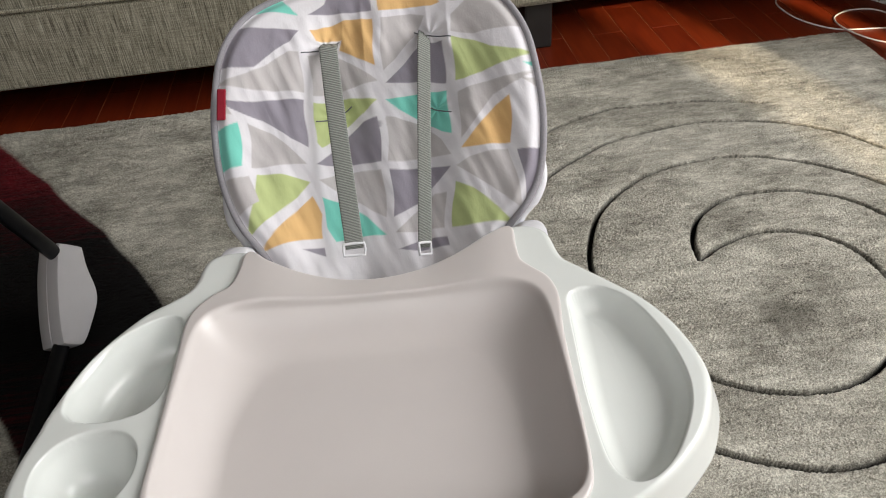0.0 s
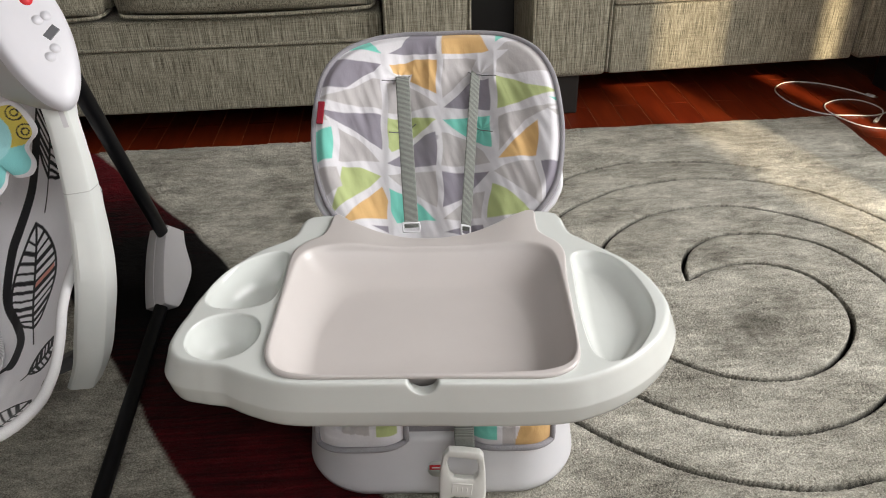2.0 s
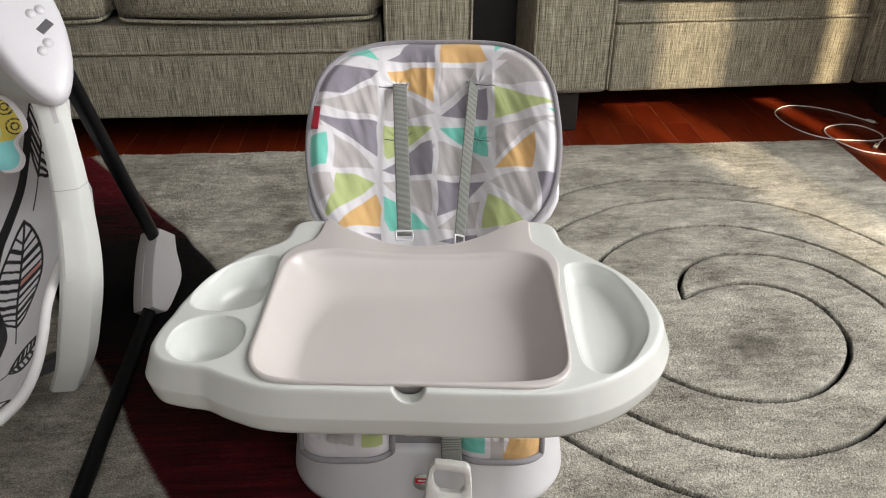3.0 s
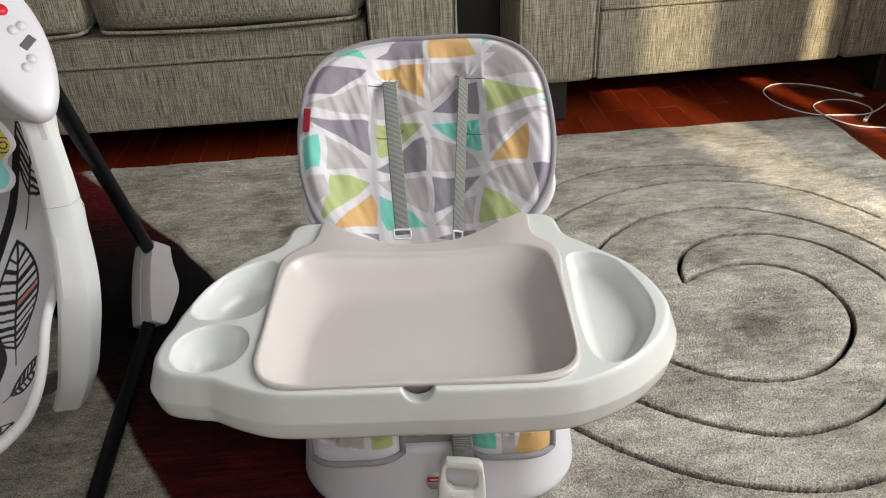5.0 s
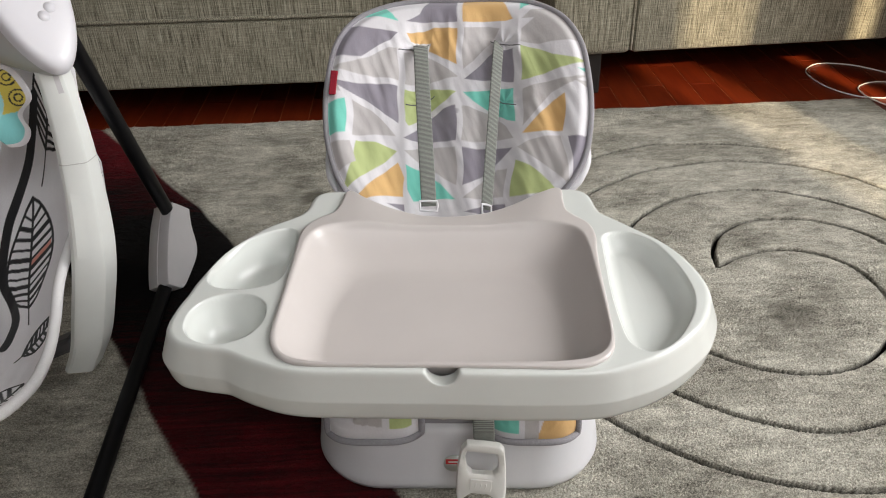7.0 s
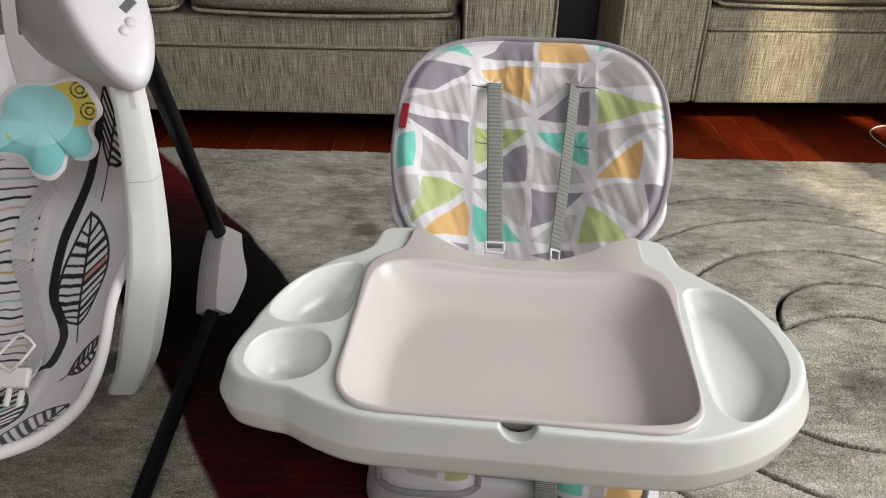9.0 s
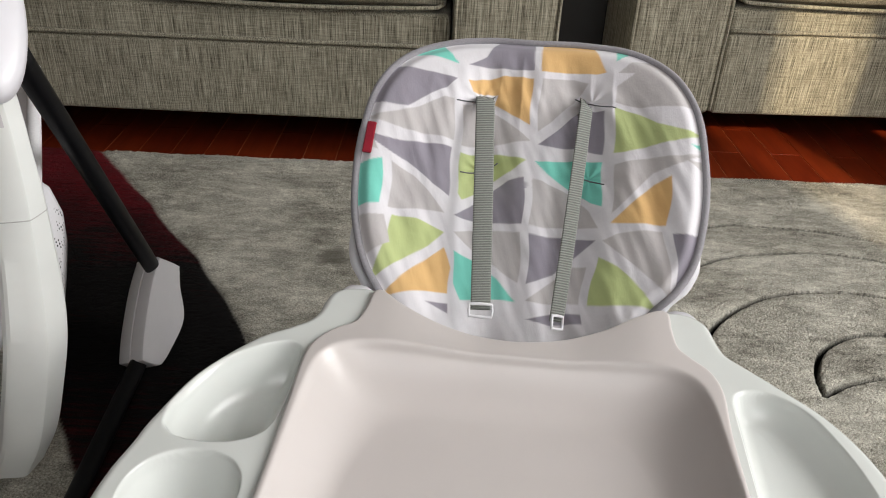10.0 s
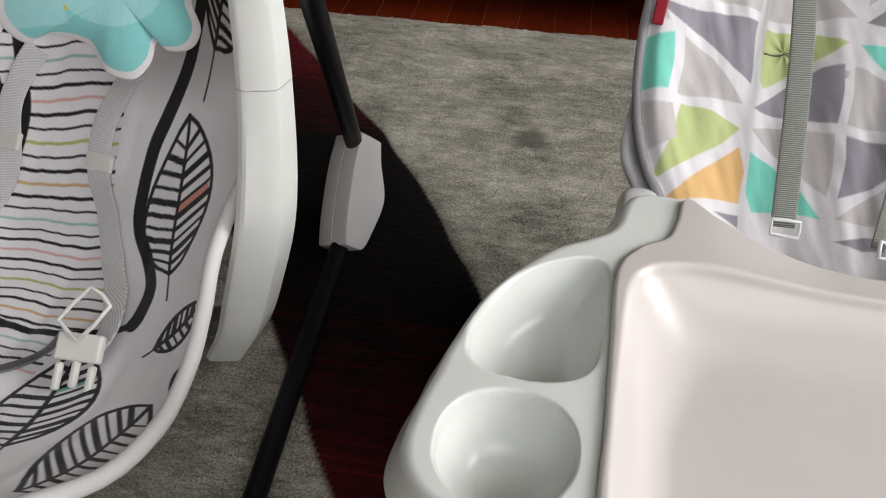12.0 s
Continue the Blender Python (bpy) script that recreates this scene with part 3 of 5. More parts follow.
WELL_CUP = [(-0.259, -0.060), (-0.258, -0.042), (-0.249, -0.026), (-0.233, -0.016), (-0.213, -0.0135), (-0.194, -0.019), (-0.182, -0.032), (-0.178, -0.049), (-0.181, -0.067), (-0.191, -0.083), (-0.207, -0.093), (-0.226, -0.095), (-0.244, -0.087), (-0.255, -0.074)]
WELL_RIGHT = [(0.177, 0.090), (0.186, 0.101), (0.202, 0.104), (0.219, 0.098), (0.236, 0.080), (0.249, 0.047), (0.256, 0.013), (0.257, -0.016), (0.252, -0.040), (0.242, -0.062), (0.226, -0.087), (0.208, -0.103), (0.193, -0.107), (0.182, -0.101), (0.175, -0.088), (0.172, -0.060), (0.171, -0.015), (0.173, 0.031), (0.175, 0.070)]


def outward(line):
    n = len(line)
    turn = 1 if sum(line[i - 1].x * line[i].y - line[i].x * line[i - 1].y for i in range(n)) > 0 else -1
    out = []
    for i in range(n):
        d = line[(i + 1) % n] - line[i - 1]
        out.append(Vector((d.y, -d.x, 0)).normalized() * turn)
    return out


RIM = 0.319


def back_rise(x, y):
    a = np.abs(x - 0.008)
    return 0.004 * nstep(0.12, 0.19, y) * nstep(0.04, 0.13, a) - 0.009 * nstep(0.08, 0.145, y) * (1 - nstep(0.03, 0.12, a))


def hollow(x, y, line, depth, wall, foot=2.0):
    """How far a hollow drops: a rounded lip, a steep side and a rounded foot round a nearly flat floor."""
    q = even(spline([(a, b, 0) for a, b in line], 160, True), 120, True)
    out = np.zeros(x.shape)
    lo, hi = (min(v.x for v in q), min(v.y for v in q)), (max(v.x for v in q), max(v.y for v in q))
    k = (x > lo[0]) & (x < hi[0]) & (y > lo[1]) & (y < hi[1])
    d = poly_sdf(x[k], y[k], [(v.x, v.y) for v in q])
    t = np.clip(d / wall, 0, 1)
    out[k] = depth * ((1 - (1 - t) ** foot) * nstep(0.0, 0.0032, d) * 0.94 + 0.06 * nstep(0, 0.05, d))
    return out


def notch(x, y):
    """The finger scoop in the front lip."""
    return 0.0135 * np.sqrt(np.clip(1 - (x / 0.0150) ** 2, 0, 1)) * nstep(-0.112, -0.122, y)


def tray_z(x, y):
    z = RIM + back_rise(x, y)
    qx, qy = np.abs(x) - 0.1615 + 0.042, np.abs(y) - 0.1245 + 0.042
    well = np.hypot(np.maximum(qx, 0), np.maximum(qy, 0)) + np.minimum(np.maximum(qx, qy), 0) - 0.042
    z = z - 0.06 * nstep(0.0, 0.0030, -well)
    z -= hollow(x, y, WELL_RIGHT, 0.024, 0.021, 2.2)
    z -= hollow(x, y, WELL_LEFT, 0.038, 0.025, 2.2)
    z -= hollow(x, y, WELL_CUP, 0.040, 0.026, 2.2)
    return z - notch(x, y)


def insert_z(x, y):
    z = RIM + 0.0045 + back_rise(x, y)
    f = (np.abs(x / np.where(x > 0, 0.1615, 0.1635)) ** 7 + np.abs((y + 0.0005) / 0.1255) ** 7) ** (1 / 7)
    t = np.clip((1 - f) / (0.26 + 0.17 * nstep(-0.02, 0.1, y)), 0, 1)
    return z - 0.041 * (1 - (1 - t) ** 2.1) * nstep(-0.02, 0.10, t)


def polar(line, rings, start, height, profile, flat=False):
    """Rings from near the middle out to the line, lifted by height(x, y), then on along the profile of (offset, z)."""
    nrm = outward(line)
    px, py = np.array([p.x for p in line]), np.array([p.y for p in line])
    nx, ny = np.array([n.x for n in nrm]), np.array([n.y for n in nrm])
    out = []
    for i in range(rings + 1):
        t = start + (1 - start) * i / rings
        out.append(np.stack([px * t, py * t, height(px * t, py * t)], -1))
    lip = RIM + back_rise(px, py) if flat else height(px, py)
    splay = 1 - 0.5 * np.clip(-ny, 0, 1) ** 2 if flat else 1.0          # the front face stands nearly upright
    for o, dz in profile:
        x, y = px + nx * o * splay, py + ny * o * splay
        out.append(np.stack([x, y, lip + (np.minimum(dz, -notch(x, y)) if flat else dz)], -1))
    return [[Vector(v) for v in ring.tolist()] for ring in out]


tray_line = even(spline([(x, y, 0) for x, y in TRAY_LINE], 900, True), 720, True)
TRAY_SIDE = [(0.002, -0.0003), (0.004, -0.0011), (0.0058, -0.0026), (0.0072, -0.0050), (0.0082, -0.0080), (0.0090, -0.0105), (0.0098, -0.0128), (0.0106, -0.0150), (0.0140, -0.024), (0.0168, -0.0318), (0.0174, -0.0332), (0.0172, -0.0346), (0.0135, -0.051), (0.0115, -0.0555), (0.008, -0.057), (-0.006, -0.056), (-0.010, -0.045)]
part("tray", rings_mesh("tray", polar(tray_line, 230, 0.46, tray_z, TRAY_SIDE, True), M_TRAY, (True, False)), chair, "cool white plastic tray with three hollows")
ins_line = even(spline([(x, y, 0) for x, y in INSERT_LINE], 700, True), 480, True)
INSERT_SIDE = [(0.0012, -0.0003), (0.0022, -0.0011), (0.0027, -0.0024), (0.0025, -0.0046), (0.0010, -0.0060)]
part("tray_insert", rings_mesh("tray_insert", polar(ins_line, 150, 0.02, insert_z, INSERT_SIDE), M_INSERT, (True, False)), chair, "blush white lift-out tray liner, empty")

# the reclined back: u across, v up along the pad, h out of it
PAD_O, PAD_V, PAD_N = Vector((0, 0.27, 0.268)), Vector((0, 1, 1)).normalized(), Vector((0, -1, 1)).normalized()
PAD_C = 0.012


def pad_point(u, v, h):
    return PAD_O + Vector((1, 0, 0)) * u + PAD_V * v + PAD_N * h


def sink(u, v):
    """How far the middle of the back dips below its bolsters, like a shallow bucket, less so behind the head."""
    a = abs(u - PAD_C)
    return (0.021 - 0.011 * sstep(0.17, 0.27, v)) * (1 - sstep(0.045, 0.125, a)) * sstep(0.31, 0.25, v) - 0.004 * math.exp(-((a - 0.142) / 0.026) ** 2) * sstep(0.27, 0.20, v)


def pad_h(u, v):
    a = abs(u - PAD_C) / 0.18
    soft = sstep(1.05, 0.75, math.hypot((u - PAD_C) / 0.185, max(0.0, v - 0.12) / 0.185))
    h = 0.034 * a ** 2.4 - 0.006 - 0.010 * sstep(0.20, 0.31, v) - sink(u, v)
    # the pad is stuffed in upright channels and puckers round the strap slots
    h += 0.0030 * math.sin((u - PAD_C) * 72 + 1.6) * soft
    h += soft * (0.007 * noise.noise(Vector((u * 19, v * 6, 3))) + 0.0022 * noise.noise(Vector((u * 85 + v * 30, v * 30, 11))) + 0.0055 * noise.noise(Vector((u * 36 + v * 9, v * 13, 7))))
    for su, sv in ((-0.045, 0.238), (0.080, 0.240), (-0.042, 0.155), (0.080, 0.150)):
        r = math.hypot(u - su, v - sv)
        h -= 0.0022 * math.exp(-(r / 0.024) ** 2)
        h += 0.0010 * math.sin(math.atan2(v - sv, u - su) * 7 + su * 90) * math.exp(-(r / 0.045) ** 2) * soft
    # gathers below the top edge
    h += 0.0032 * (1 - abs(math.sin(u * 62 + 3 * noise.noise(Vector((u * 20, 0, 0)))))) * sstep(0.19, 0.25, v) * sstep(0.31, 0.27, v) * soft
    return h


PAD_LINE = [(0.012, 0.312), (0.070, 0.312), (0.125, 0.303), (0.166, 0.276), (0.189, 0.231), (0.198, 0.175), (0.199, 0.12), (0.190, 0.065), (0.172, 0.030), (0.145, 0.0), (0.12, -0.05), (0.11, -0.10),
            (0.012, -0.105), (-0.09, -0.10), (-0.105, -0.05), (-0.130, 0.0), (-0.152, 0.035), (-0.166, 0.08), (-0.171, 0.13), (-0.169, 0.180), (-0.158, 0.235), (-0.133, 0.276), (-0.09, 0.301), (-0.04, 0.311)]
pad_line = even(spline([(PAD_C + (u - PAD_C) * (0.985 if u < PAD_C else 0.972), v - 0.0045 * (abs(u - PAD_C) / 0.18) ** 2.4, 0) for u, v in PAD_LINE], 700, True), 740, True)
LILAC, TEAL, OCHRE, LIME, PALE, WHITE = (0.275, 0.255, 0.30), (0.19, 0.60, 0.50), (0.69, 0.44, 0.19), (0.46, 0.53, 0.24), (0.50, 0.475, 0.475), (0.70, 0.685, 0.715)
PRINT = []


def run_out(pts):
    """Shapes cut by the pad's edge run out to its piping."""
    c = Vector((PAD_C, 0.14, 0))
    reach = []
    for q in pts:
        d = q - c
        edge = min(pad_line, key=lambda p: (p - c).normalized().angle(d.normalized()) if d.length > 1e-6 else 0)
        reach.append(d.length / (edge - c).length)
    return [c + (q - c) * (1.03 / t) if t > 0.84 and t > max(reach) - 0.045 else q for q, t in zip(pts, reach)]


def shape(colour, *pts):
    """One printed shape, its corners in millimetres across and up the pad."""
    q = run_out([Vector((x / 1000, y / 1000, 0)) for x, y in pts])
    c = sum(q, Vector()) / len(q)
    PRINT.append((colour, [(v.x, v.y) for v in q], c, max((v - c).length for v in q) + 0.004))


shape(TEAL, (-115, 264), (-100, 282), (-87, 289), (-73, 275))
shape(TEAL, (-62, 295), (-38, 298), (-49, 291))
shape(LILAC, (-64, 277), (-42, 289), (-21, 298), (14, 304), (13, 277), (-12, 275), (-51, 277))
shape(OCHRE, (21, 300), (49, 299), (71, 292), (94, 278), (83, 275), (20, 276))
shape(TEAL, (98, 296), (118, 295), (105, 290))
shape(PALE, (105, 276), (121, 288), (147, 284), (138, 271))
shape(LILAC, (-138, 238), (-130, 250), (-110, 257), (-74, 256), (-84, 240), (-124, 208), (-142, 198), (-141, 215))
shape(OCHRE, (-63, 258), (-47, 263), (-21, 268), (12, 268), (12, 210), (-8, 220), (-29, 233), (-27, 245), (-55, 245))
shape(PALE, (21, 268), (58, 269), (74, 264), (61, 241), (35, 215), (20, 203))
shape(LILAC, (20, 189), (48, 212), (70, 231), (94, 229), (93, 178), (65, 185))
shape(LIME, (104, 233), (131, 219), (147, 207), (167, 187), (138, 181), (115, 177), (103, 178))
shape(PALE, (104, 260), (126, 265), (148, 238), (160, 214), (132, 227), (104, 238))
shape(OCHRE, (179, 211), (184, 202), (182, 196))
shape(TEAL, (178, 184), (187, 183), (187, 173))
shape(PALE, (-141, 181), (-112, 210), (-84, 228), (-73, 228), (-72, 179), (-108, 179))
shape(PALE, (-64, 225), (-44, 235), (-21, 218), (13, 192), (-21, 185), (-64, 178))
shape(LILAC, (-139, 164), (-112, 169), (-72, 171), (-72, 114), (-91, 123), (-119, 146))
shape(LIME, (-63, 170), (-30, 175), (12, 170), (-4, 155), (-30, 139), (-59, 116), (-64, 122))
shape(TEAL, (20, 170), (61, 172), (94, 170), (93, 117), (81, 122), (56, 141), (35, 157))
shape(PALE, (106, 165), (166, 168), (146, 151), (121, 126), (103, 108))
shape(OCHRE, (103, 98), (121, 117), (145, 138), (163, 149), (159, 93), (128, 94))
shape(TEAL, (-158, 133), (-144, 145), (-141, 94), (-157, 89))
shape(PALE, (-135, 144), (-111, 130), (-87, 108), (-73, 95), (-118, 92), (-133, 92))
shape(LILAC, (-64, 96), (-38, 123), (-8, 144), (10, 150), (11, 94), (-21, 93))
shape(PALE, (19, 150), (31, 148), (60, 133), (81, 113), (93, 93), (55, 93), (18, 94))
shape(PALE, (176, 166), (189, 163), (187, 150))
shape(LIME, (-128, 85), (-102, 83), (-72, 75), (-90, 55), (-121, 32))
shape(PALE, (-63, 78), (-46, 84), (10, 85), (11, 28), (-8, 37), (-42, 60))
shape(LILAC, (19, 85), (91, 80), (72, 63), (47, 40), (19, 28))
shape(PALE, (96, 79), (112, 86), (156, 87), (149, 31), (127, 49))
shape(LILAC, (165, 86), (185, 87), (173, 37), (160, 29))
shape(OCHRE, (-118, 13), (-98, 33), (-73, 59), (-63, 38), (-63, 9), (-86, 6))
shape(TEAL, (-63, 58), (-41, 49), (-12, 30), (10, 8), (-50, 5), (-58, 22))
shape(LIME, (92, 62), (111, 50), (134, 28), (145, 14), (119, 8), (85, 9), (87, 37))
shape(PALE, (19, 10), (46, 32), (67, 50), (81, 51), (77, 9), (46, 7))
shape(LILAC, (-88, -4), (-63, -1), (-63, -12))
shape(LILAC, (19, -9), (46, -3), (78, -1), (79, -12), (46, -16))
shape(PALE, (-157, 81), (-135, 83), (-129, 54), (-140, 45), (-152, 61))
shape(PALE, (-155, 178), (-147, 187), (-148, 152), (-157, 155))


def print_colours(uv):
    """Shapes with slightly rounded corners on white."""
    u, v = np.array([p[0] for p in uv]), np.array([p[1] for p in uv])
    wu, wv = u + 0.0013 * np.sin(v * 90), v + 0.0013 * np.sin(u * 80)
    cols = np.tile(np.array(WHITE), (len(u), 1))
    for colour, poly, c, r in PRINT:
        k = np.hypot(wu - c.x, wv - c.y) < r
        f = nstep(0.0, 0.0014, poly_sdf(wu[k], wv[k], poly) + 0.0004)[:, None]
        cols[k] = cols[k] * (1 - f) + np.array(colour) * f
    return cols


def back_pad():
    nrm = outward(pad_line)
    c = Vector((PAD_C, 0.14, 0))
    rings, uv = [], []
    for i in range(1, 191):
        t = (i / 190) ** 0.75
        ring = []
        for p in pad_line:
            q = c + (p - c) * t
            edge = 0.010 * sstep(0.90, 1.0, t) ** 2
            ring.append(pad_point(q.x, q.y, pad_h(q.x, q.y) - edge))
            uv.append((q.x, q.y))
        rings.append(ring)
    for o, dh in ((0.002, -0.016), (0.0, -0.024), (-0.01, -0.028)):
        rings.append([pad_point(p.x + n.x * o, p.y + n.y * o, pad_h(p.x, p.y) + dh) for p, n in zip(pad_line, nrm)])
        uv += [(p.x, p.y) for p in pad_line]
    rings.append([pad_point(c.x + (p.x - c.x) * 0.6, c.y + (p.y - c.y) * 0.6, -0.055) for p in pad_line])
    uv += [(p.x, p.y) for p in pad_line]
    me = rings_mesh("back_pad", rings, M_PAD, (True, True))
    paint(me, "print", print_colours(uv))
    return me


pad = part("back_pad", back_pad(), chair, "white cotton pad printed with grey, teal, ochre and green triangles")
nrm = outward(pad_line)
part("piping", tube("piping", [pad_point(p.x + n.x * 0.003, p.y + n.y * 0.003, pad_h(p.x, p.y) - 0.011) for p, n in zip(pad_line[::2], nrm[::2])], 0.0042, M_PIPING, 8, True), pad, "grey piped edge")
part("tag", rbox("tag", 0.010, 0.036, 0.003, 0.0015, M_TAG, 2), pad, "small red woven tag", Matrix.Translation(pad_point(-0.160, 0.163, pad_h(-0.160, 0.163) + 0.001)) @ Matrix.Rotation(radians(45), 4, 'X') @ Matrix.Rotation(radians(-4), 4, 'Z'))


def back_shell():
    rings = []
    for o, h in ((-0.07, -0.075), (-0.014, -0.030), (-0.008, -0.027), (-0.003, -0.029), (-0.003, -0.046), (-0.012, -0.058), (-0.07, -0.085)):
        rings.append([pad_point(p.x + n.x * (o + 0.030 * sstep(0.13, 0.0, p.y)), p.y + n.y * o, pad_h(p.x, p.y) + h) for p, n in zip(pad_line[::4], nrm[::4])])
    return rings_mesh("back_shell", rings, M_BASE)


part("back_shell", back_shell(), chair, "pale grey moulded back shell")


def strap_on_pad(u0, v0, u1, v1, half, lift):
    pts, ups = [], []
    for i in range(40):
        t = i / 39
        u, v = u0 + (u1 - u0) * t, v0 + (v1 - v0) * t
        bow = 0.010 * math.sin(math.pi * t)
        taut = -0.007 - 0.010 * sstep(0.20, 0.31, v) + lift + bow
        slot = pad_h(u, v) - 0.002
        pts.append(pad_point(u, v, slot + (max(taut, slot + lift) - slot) * sstep(0.0, 0.06, t)))
        ups.append((PAD_N + Vector((0.35 * (u - PAD_C) / 0.05 * (1 if half < 0.0095 else -0.3), 0, 0))).normalized())
    return tube("strap", pts, 0, M_STRAP, 12, flat=(half, 0.0011), up=ups)


for u0, v0, u1, v1, half in ((-0.041, 0.243, -0.0275, -0.008, 0.0105), (0.073, 0.244, 0.0515, -0.014, 0.0080)):
    strap = part("harness_strap", strap_on_pad(u0, v0, u1, v1, half, 0.004), chair, "grey green woven harness strap")
    c = pad_point(u1, v1 - 0.002, 0.006)
    ring = [Vector((x, y, 0)) for x, y in ((-0.0118, -0.0065), (0.0, -0.0068), (0.0118, -0.0065), (0.0122, 0.0), (0.0118, 0.0065), (0.0, 0.0068), (-0.0118, 0.0065), (-0.0122, 0.0))]
    part("strap_slider", tube("strap_slider", ring, 0.0016, M_BASE, 8, True), strap, "pale grey plastic strap slider", Matrix.Translation(c) @ Matrix.Rotation(radians(52), 4, 'X') @ Matrix.Rotation(radians(8 if u0 < 0 else 58), 4, 'Y'))

for ua, va, ub, vb in ((-0.072, 0.226, -0.029, 0.245), (0.061, 0.247, 0.104, 0.230), (-0.062, 0.146, -0.021, 0.166), (0.070, 0.155, 0.096, 0.142)):
    line = [Vector((ua + (ub - ua) * i / 16, va + (vb - va) * i / 16 - 0.002 * math.sin(math.pi * i / 16), 0)) for i in range(17)]
    part("slit", tube("slit", [pad_point(q.x, q.y, pad_h(q.x, q.y) + 0.0002) for q in line], 0, M_DARK, 8, flat=(0.0007, 0.0006), up=PAD_N), pad, "dark stitched strap slot")


# seat base
def ring_rect(x0, x1, y0, y1, r, z, n=96):
    pts = []
    for cx, cy, a0 in ((x1 - r, y0 + r, -90), (x1 - r, y1 - r, 0), (x0 + r, y1 - r, 90), (x0 + r, y0 + r, 180)):
        for i in range(n // 4):
            a = radians(a0 + 90 * i / (n // 4 - 1))
            pts.append(Vector((cx + r * math.cos(a), cy + r * math.sin(a), z)))
    return pts


BX0, BX1, BY0, BY1 = -0.175, 0.196, -0.009, 0.40
base_rings = [ring_rect(BX0 + 0.010, BX1 - 0.010, BY0 + 0.010, BY1 - 0.01, 0.085, 0.001), ring_rect(BX0 + 0.003, BX1 - 0.003, BY0 + 0.003, BY1 - 0.003, 0.088, 0.006),
              ring_rect(BX0, BX1, BY0, BY1, 0.09, 0.016), ring_rect(BX0 + 0.001, BX1 - 0.001, BY0 + 0.001, BY1, 0.09, 0.024), ring_rect(BX0 + 0.006, BX1 - 0.006, BY0 + 0.004, BY1, 0.088, 0.06), ring_rect(BX0 + 0.010, BX1 - 0.010, BY0 + 0.006, BY1, 0.085, 0.098),
              ring_rect(BX0 + 0.013, BX1 - 0.013, BY0 + 0.009, BY1, 0.083, 0.106), ring_rect(BX0 + 0.026, BX1 - 0.026, BY0 + 0.022, BY1 - 0.02, 0.07, 0.109)]
base = part("seat_base", rings_mesh("seat_base", base_rings, M_BASE), chair, "pale grey moulded seat base")
for s, x in ((-1, -0.152), (1, 0.168)):
    arm = [ring_rect(x - 0.014 + s * k * 0.02, x + 0.014 + s * k * 0.02, a, b, 0.012, z, 48) for z, a, b, k in ((0.08, 0.13, 0.34, 0.0), (0.16, 0.14, 0.33, 0.0), (0.24, 0.15, 0.31, 0.0), (0.270, 0.155, 0.275, 0.0), (0.290, 0.160, 0.250, 0.0), (0.296, 0.165, 0.235, 0.0))]
    part("arm_support", rings_mesh("arm_support", arm, M_BASE), chair, "pale grey moulded armrest")


def front_lobe(x0, x1, colour_fn, tag):
    """A stuffed lobe of the seat pad that folds down over the front of the base."""
    n, k = 80, 46
    verts, cols, faces = [], [], []
    for i in range(n):
        for j in range(k):
            a, b = i / (n - 1), j / (k - 1)
            x = x0 + (x1 - x0) * a
            round_in = 0.020 * (abs(2 * a - 1) ** 4)
            if b < 0.6:
                y, z = 0.12 - 0.145 * b / 0.6 * 0.92, 0.138 - 0.006 * (b / 0.6) ** 2
            else:
                t = (b - 0.6) / 0.4
                y, z = 0.12 - 0.133 - 0.012 * math.sin(t * 1.57) + 0.008 * t, 0.132 - 0.030 * t
            y += round_in
            z += 0.006 * (1 - (2 * a - 1) ** 4) * (1 - 0.5 * b) + (1 - sstep(0.7, 0.95, b)) * 0.0045 * noise.noise(Vector((x * 38 + z * 60, y * 30, z * 30))) - (1 - sstep(0.7, 0.95, b)) * 0.0045 * abs(noise.noise(Vector((x * 75, y * 45 + z * 40, 4))))
            verts.append((x, y, z))
            cols.append(colour_fn(a, b))
    for i in range(n - 1):
        for j in range(k - 1):
            faces.append((i * k + j, (i + 1) * k + j, (i + 1) * k + j + 1, i * k + j + 1))
    rim = [Vector(verts[i * k + k - 1]) for i in range(n)]
    q = len(verts)
    edge = [i * k for i in range(n)] + [(n - 1) * k + j for j in range(1, k)] + [i * k + k - 1 for i in range(n - 2, -1, -1)] + [j for j in range(k - 2, 0, -1)]
    verts += [(verts[e][0], verts[e][1] + 0.012, 0.104) for e in edge]
    cols += [cols[e] for e in edge]
    faces += [(edge[i], q + i, q + (i + 1) % len(edge), edge[(i + 1) % len(edge)]) for i in range(len(edge))]
    me = mesh_of("seat_pad", verts, faces, M_PAD)
    paint(me, "print", np.array(cols, np.float32))
    ob = part("seat_pad", me, chair, tag)
    up = [Vector(verts[j]) for j in range(k // 2, k - 1)]
    down = [Vector(verts[(n - 1) * k + j]) for j in range(k - 2, k // 2, -1)]
    line = up + rim + down
    part("piping", tube("piping", [v + Vector((0, -0.003, -0.001)) for v in even(line, 70, False)], 0.0042, M_PIPING, 8), ob, "grey piped edge")
    return ob


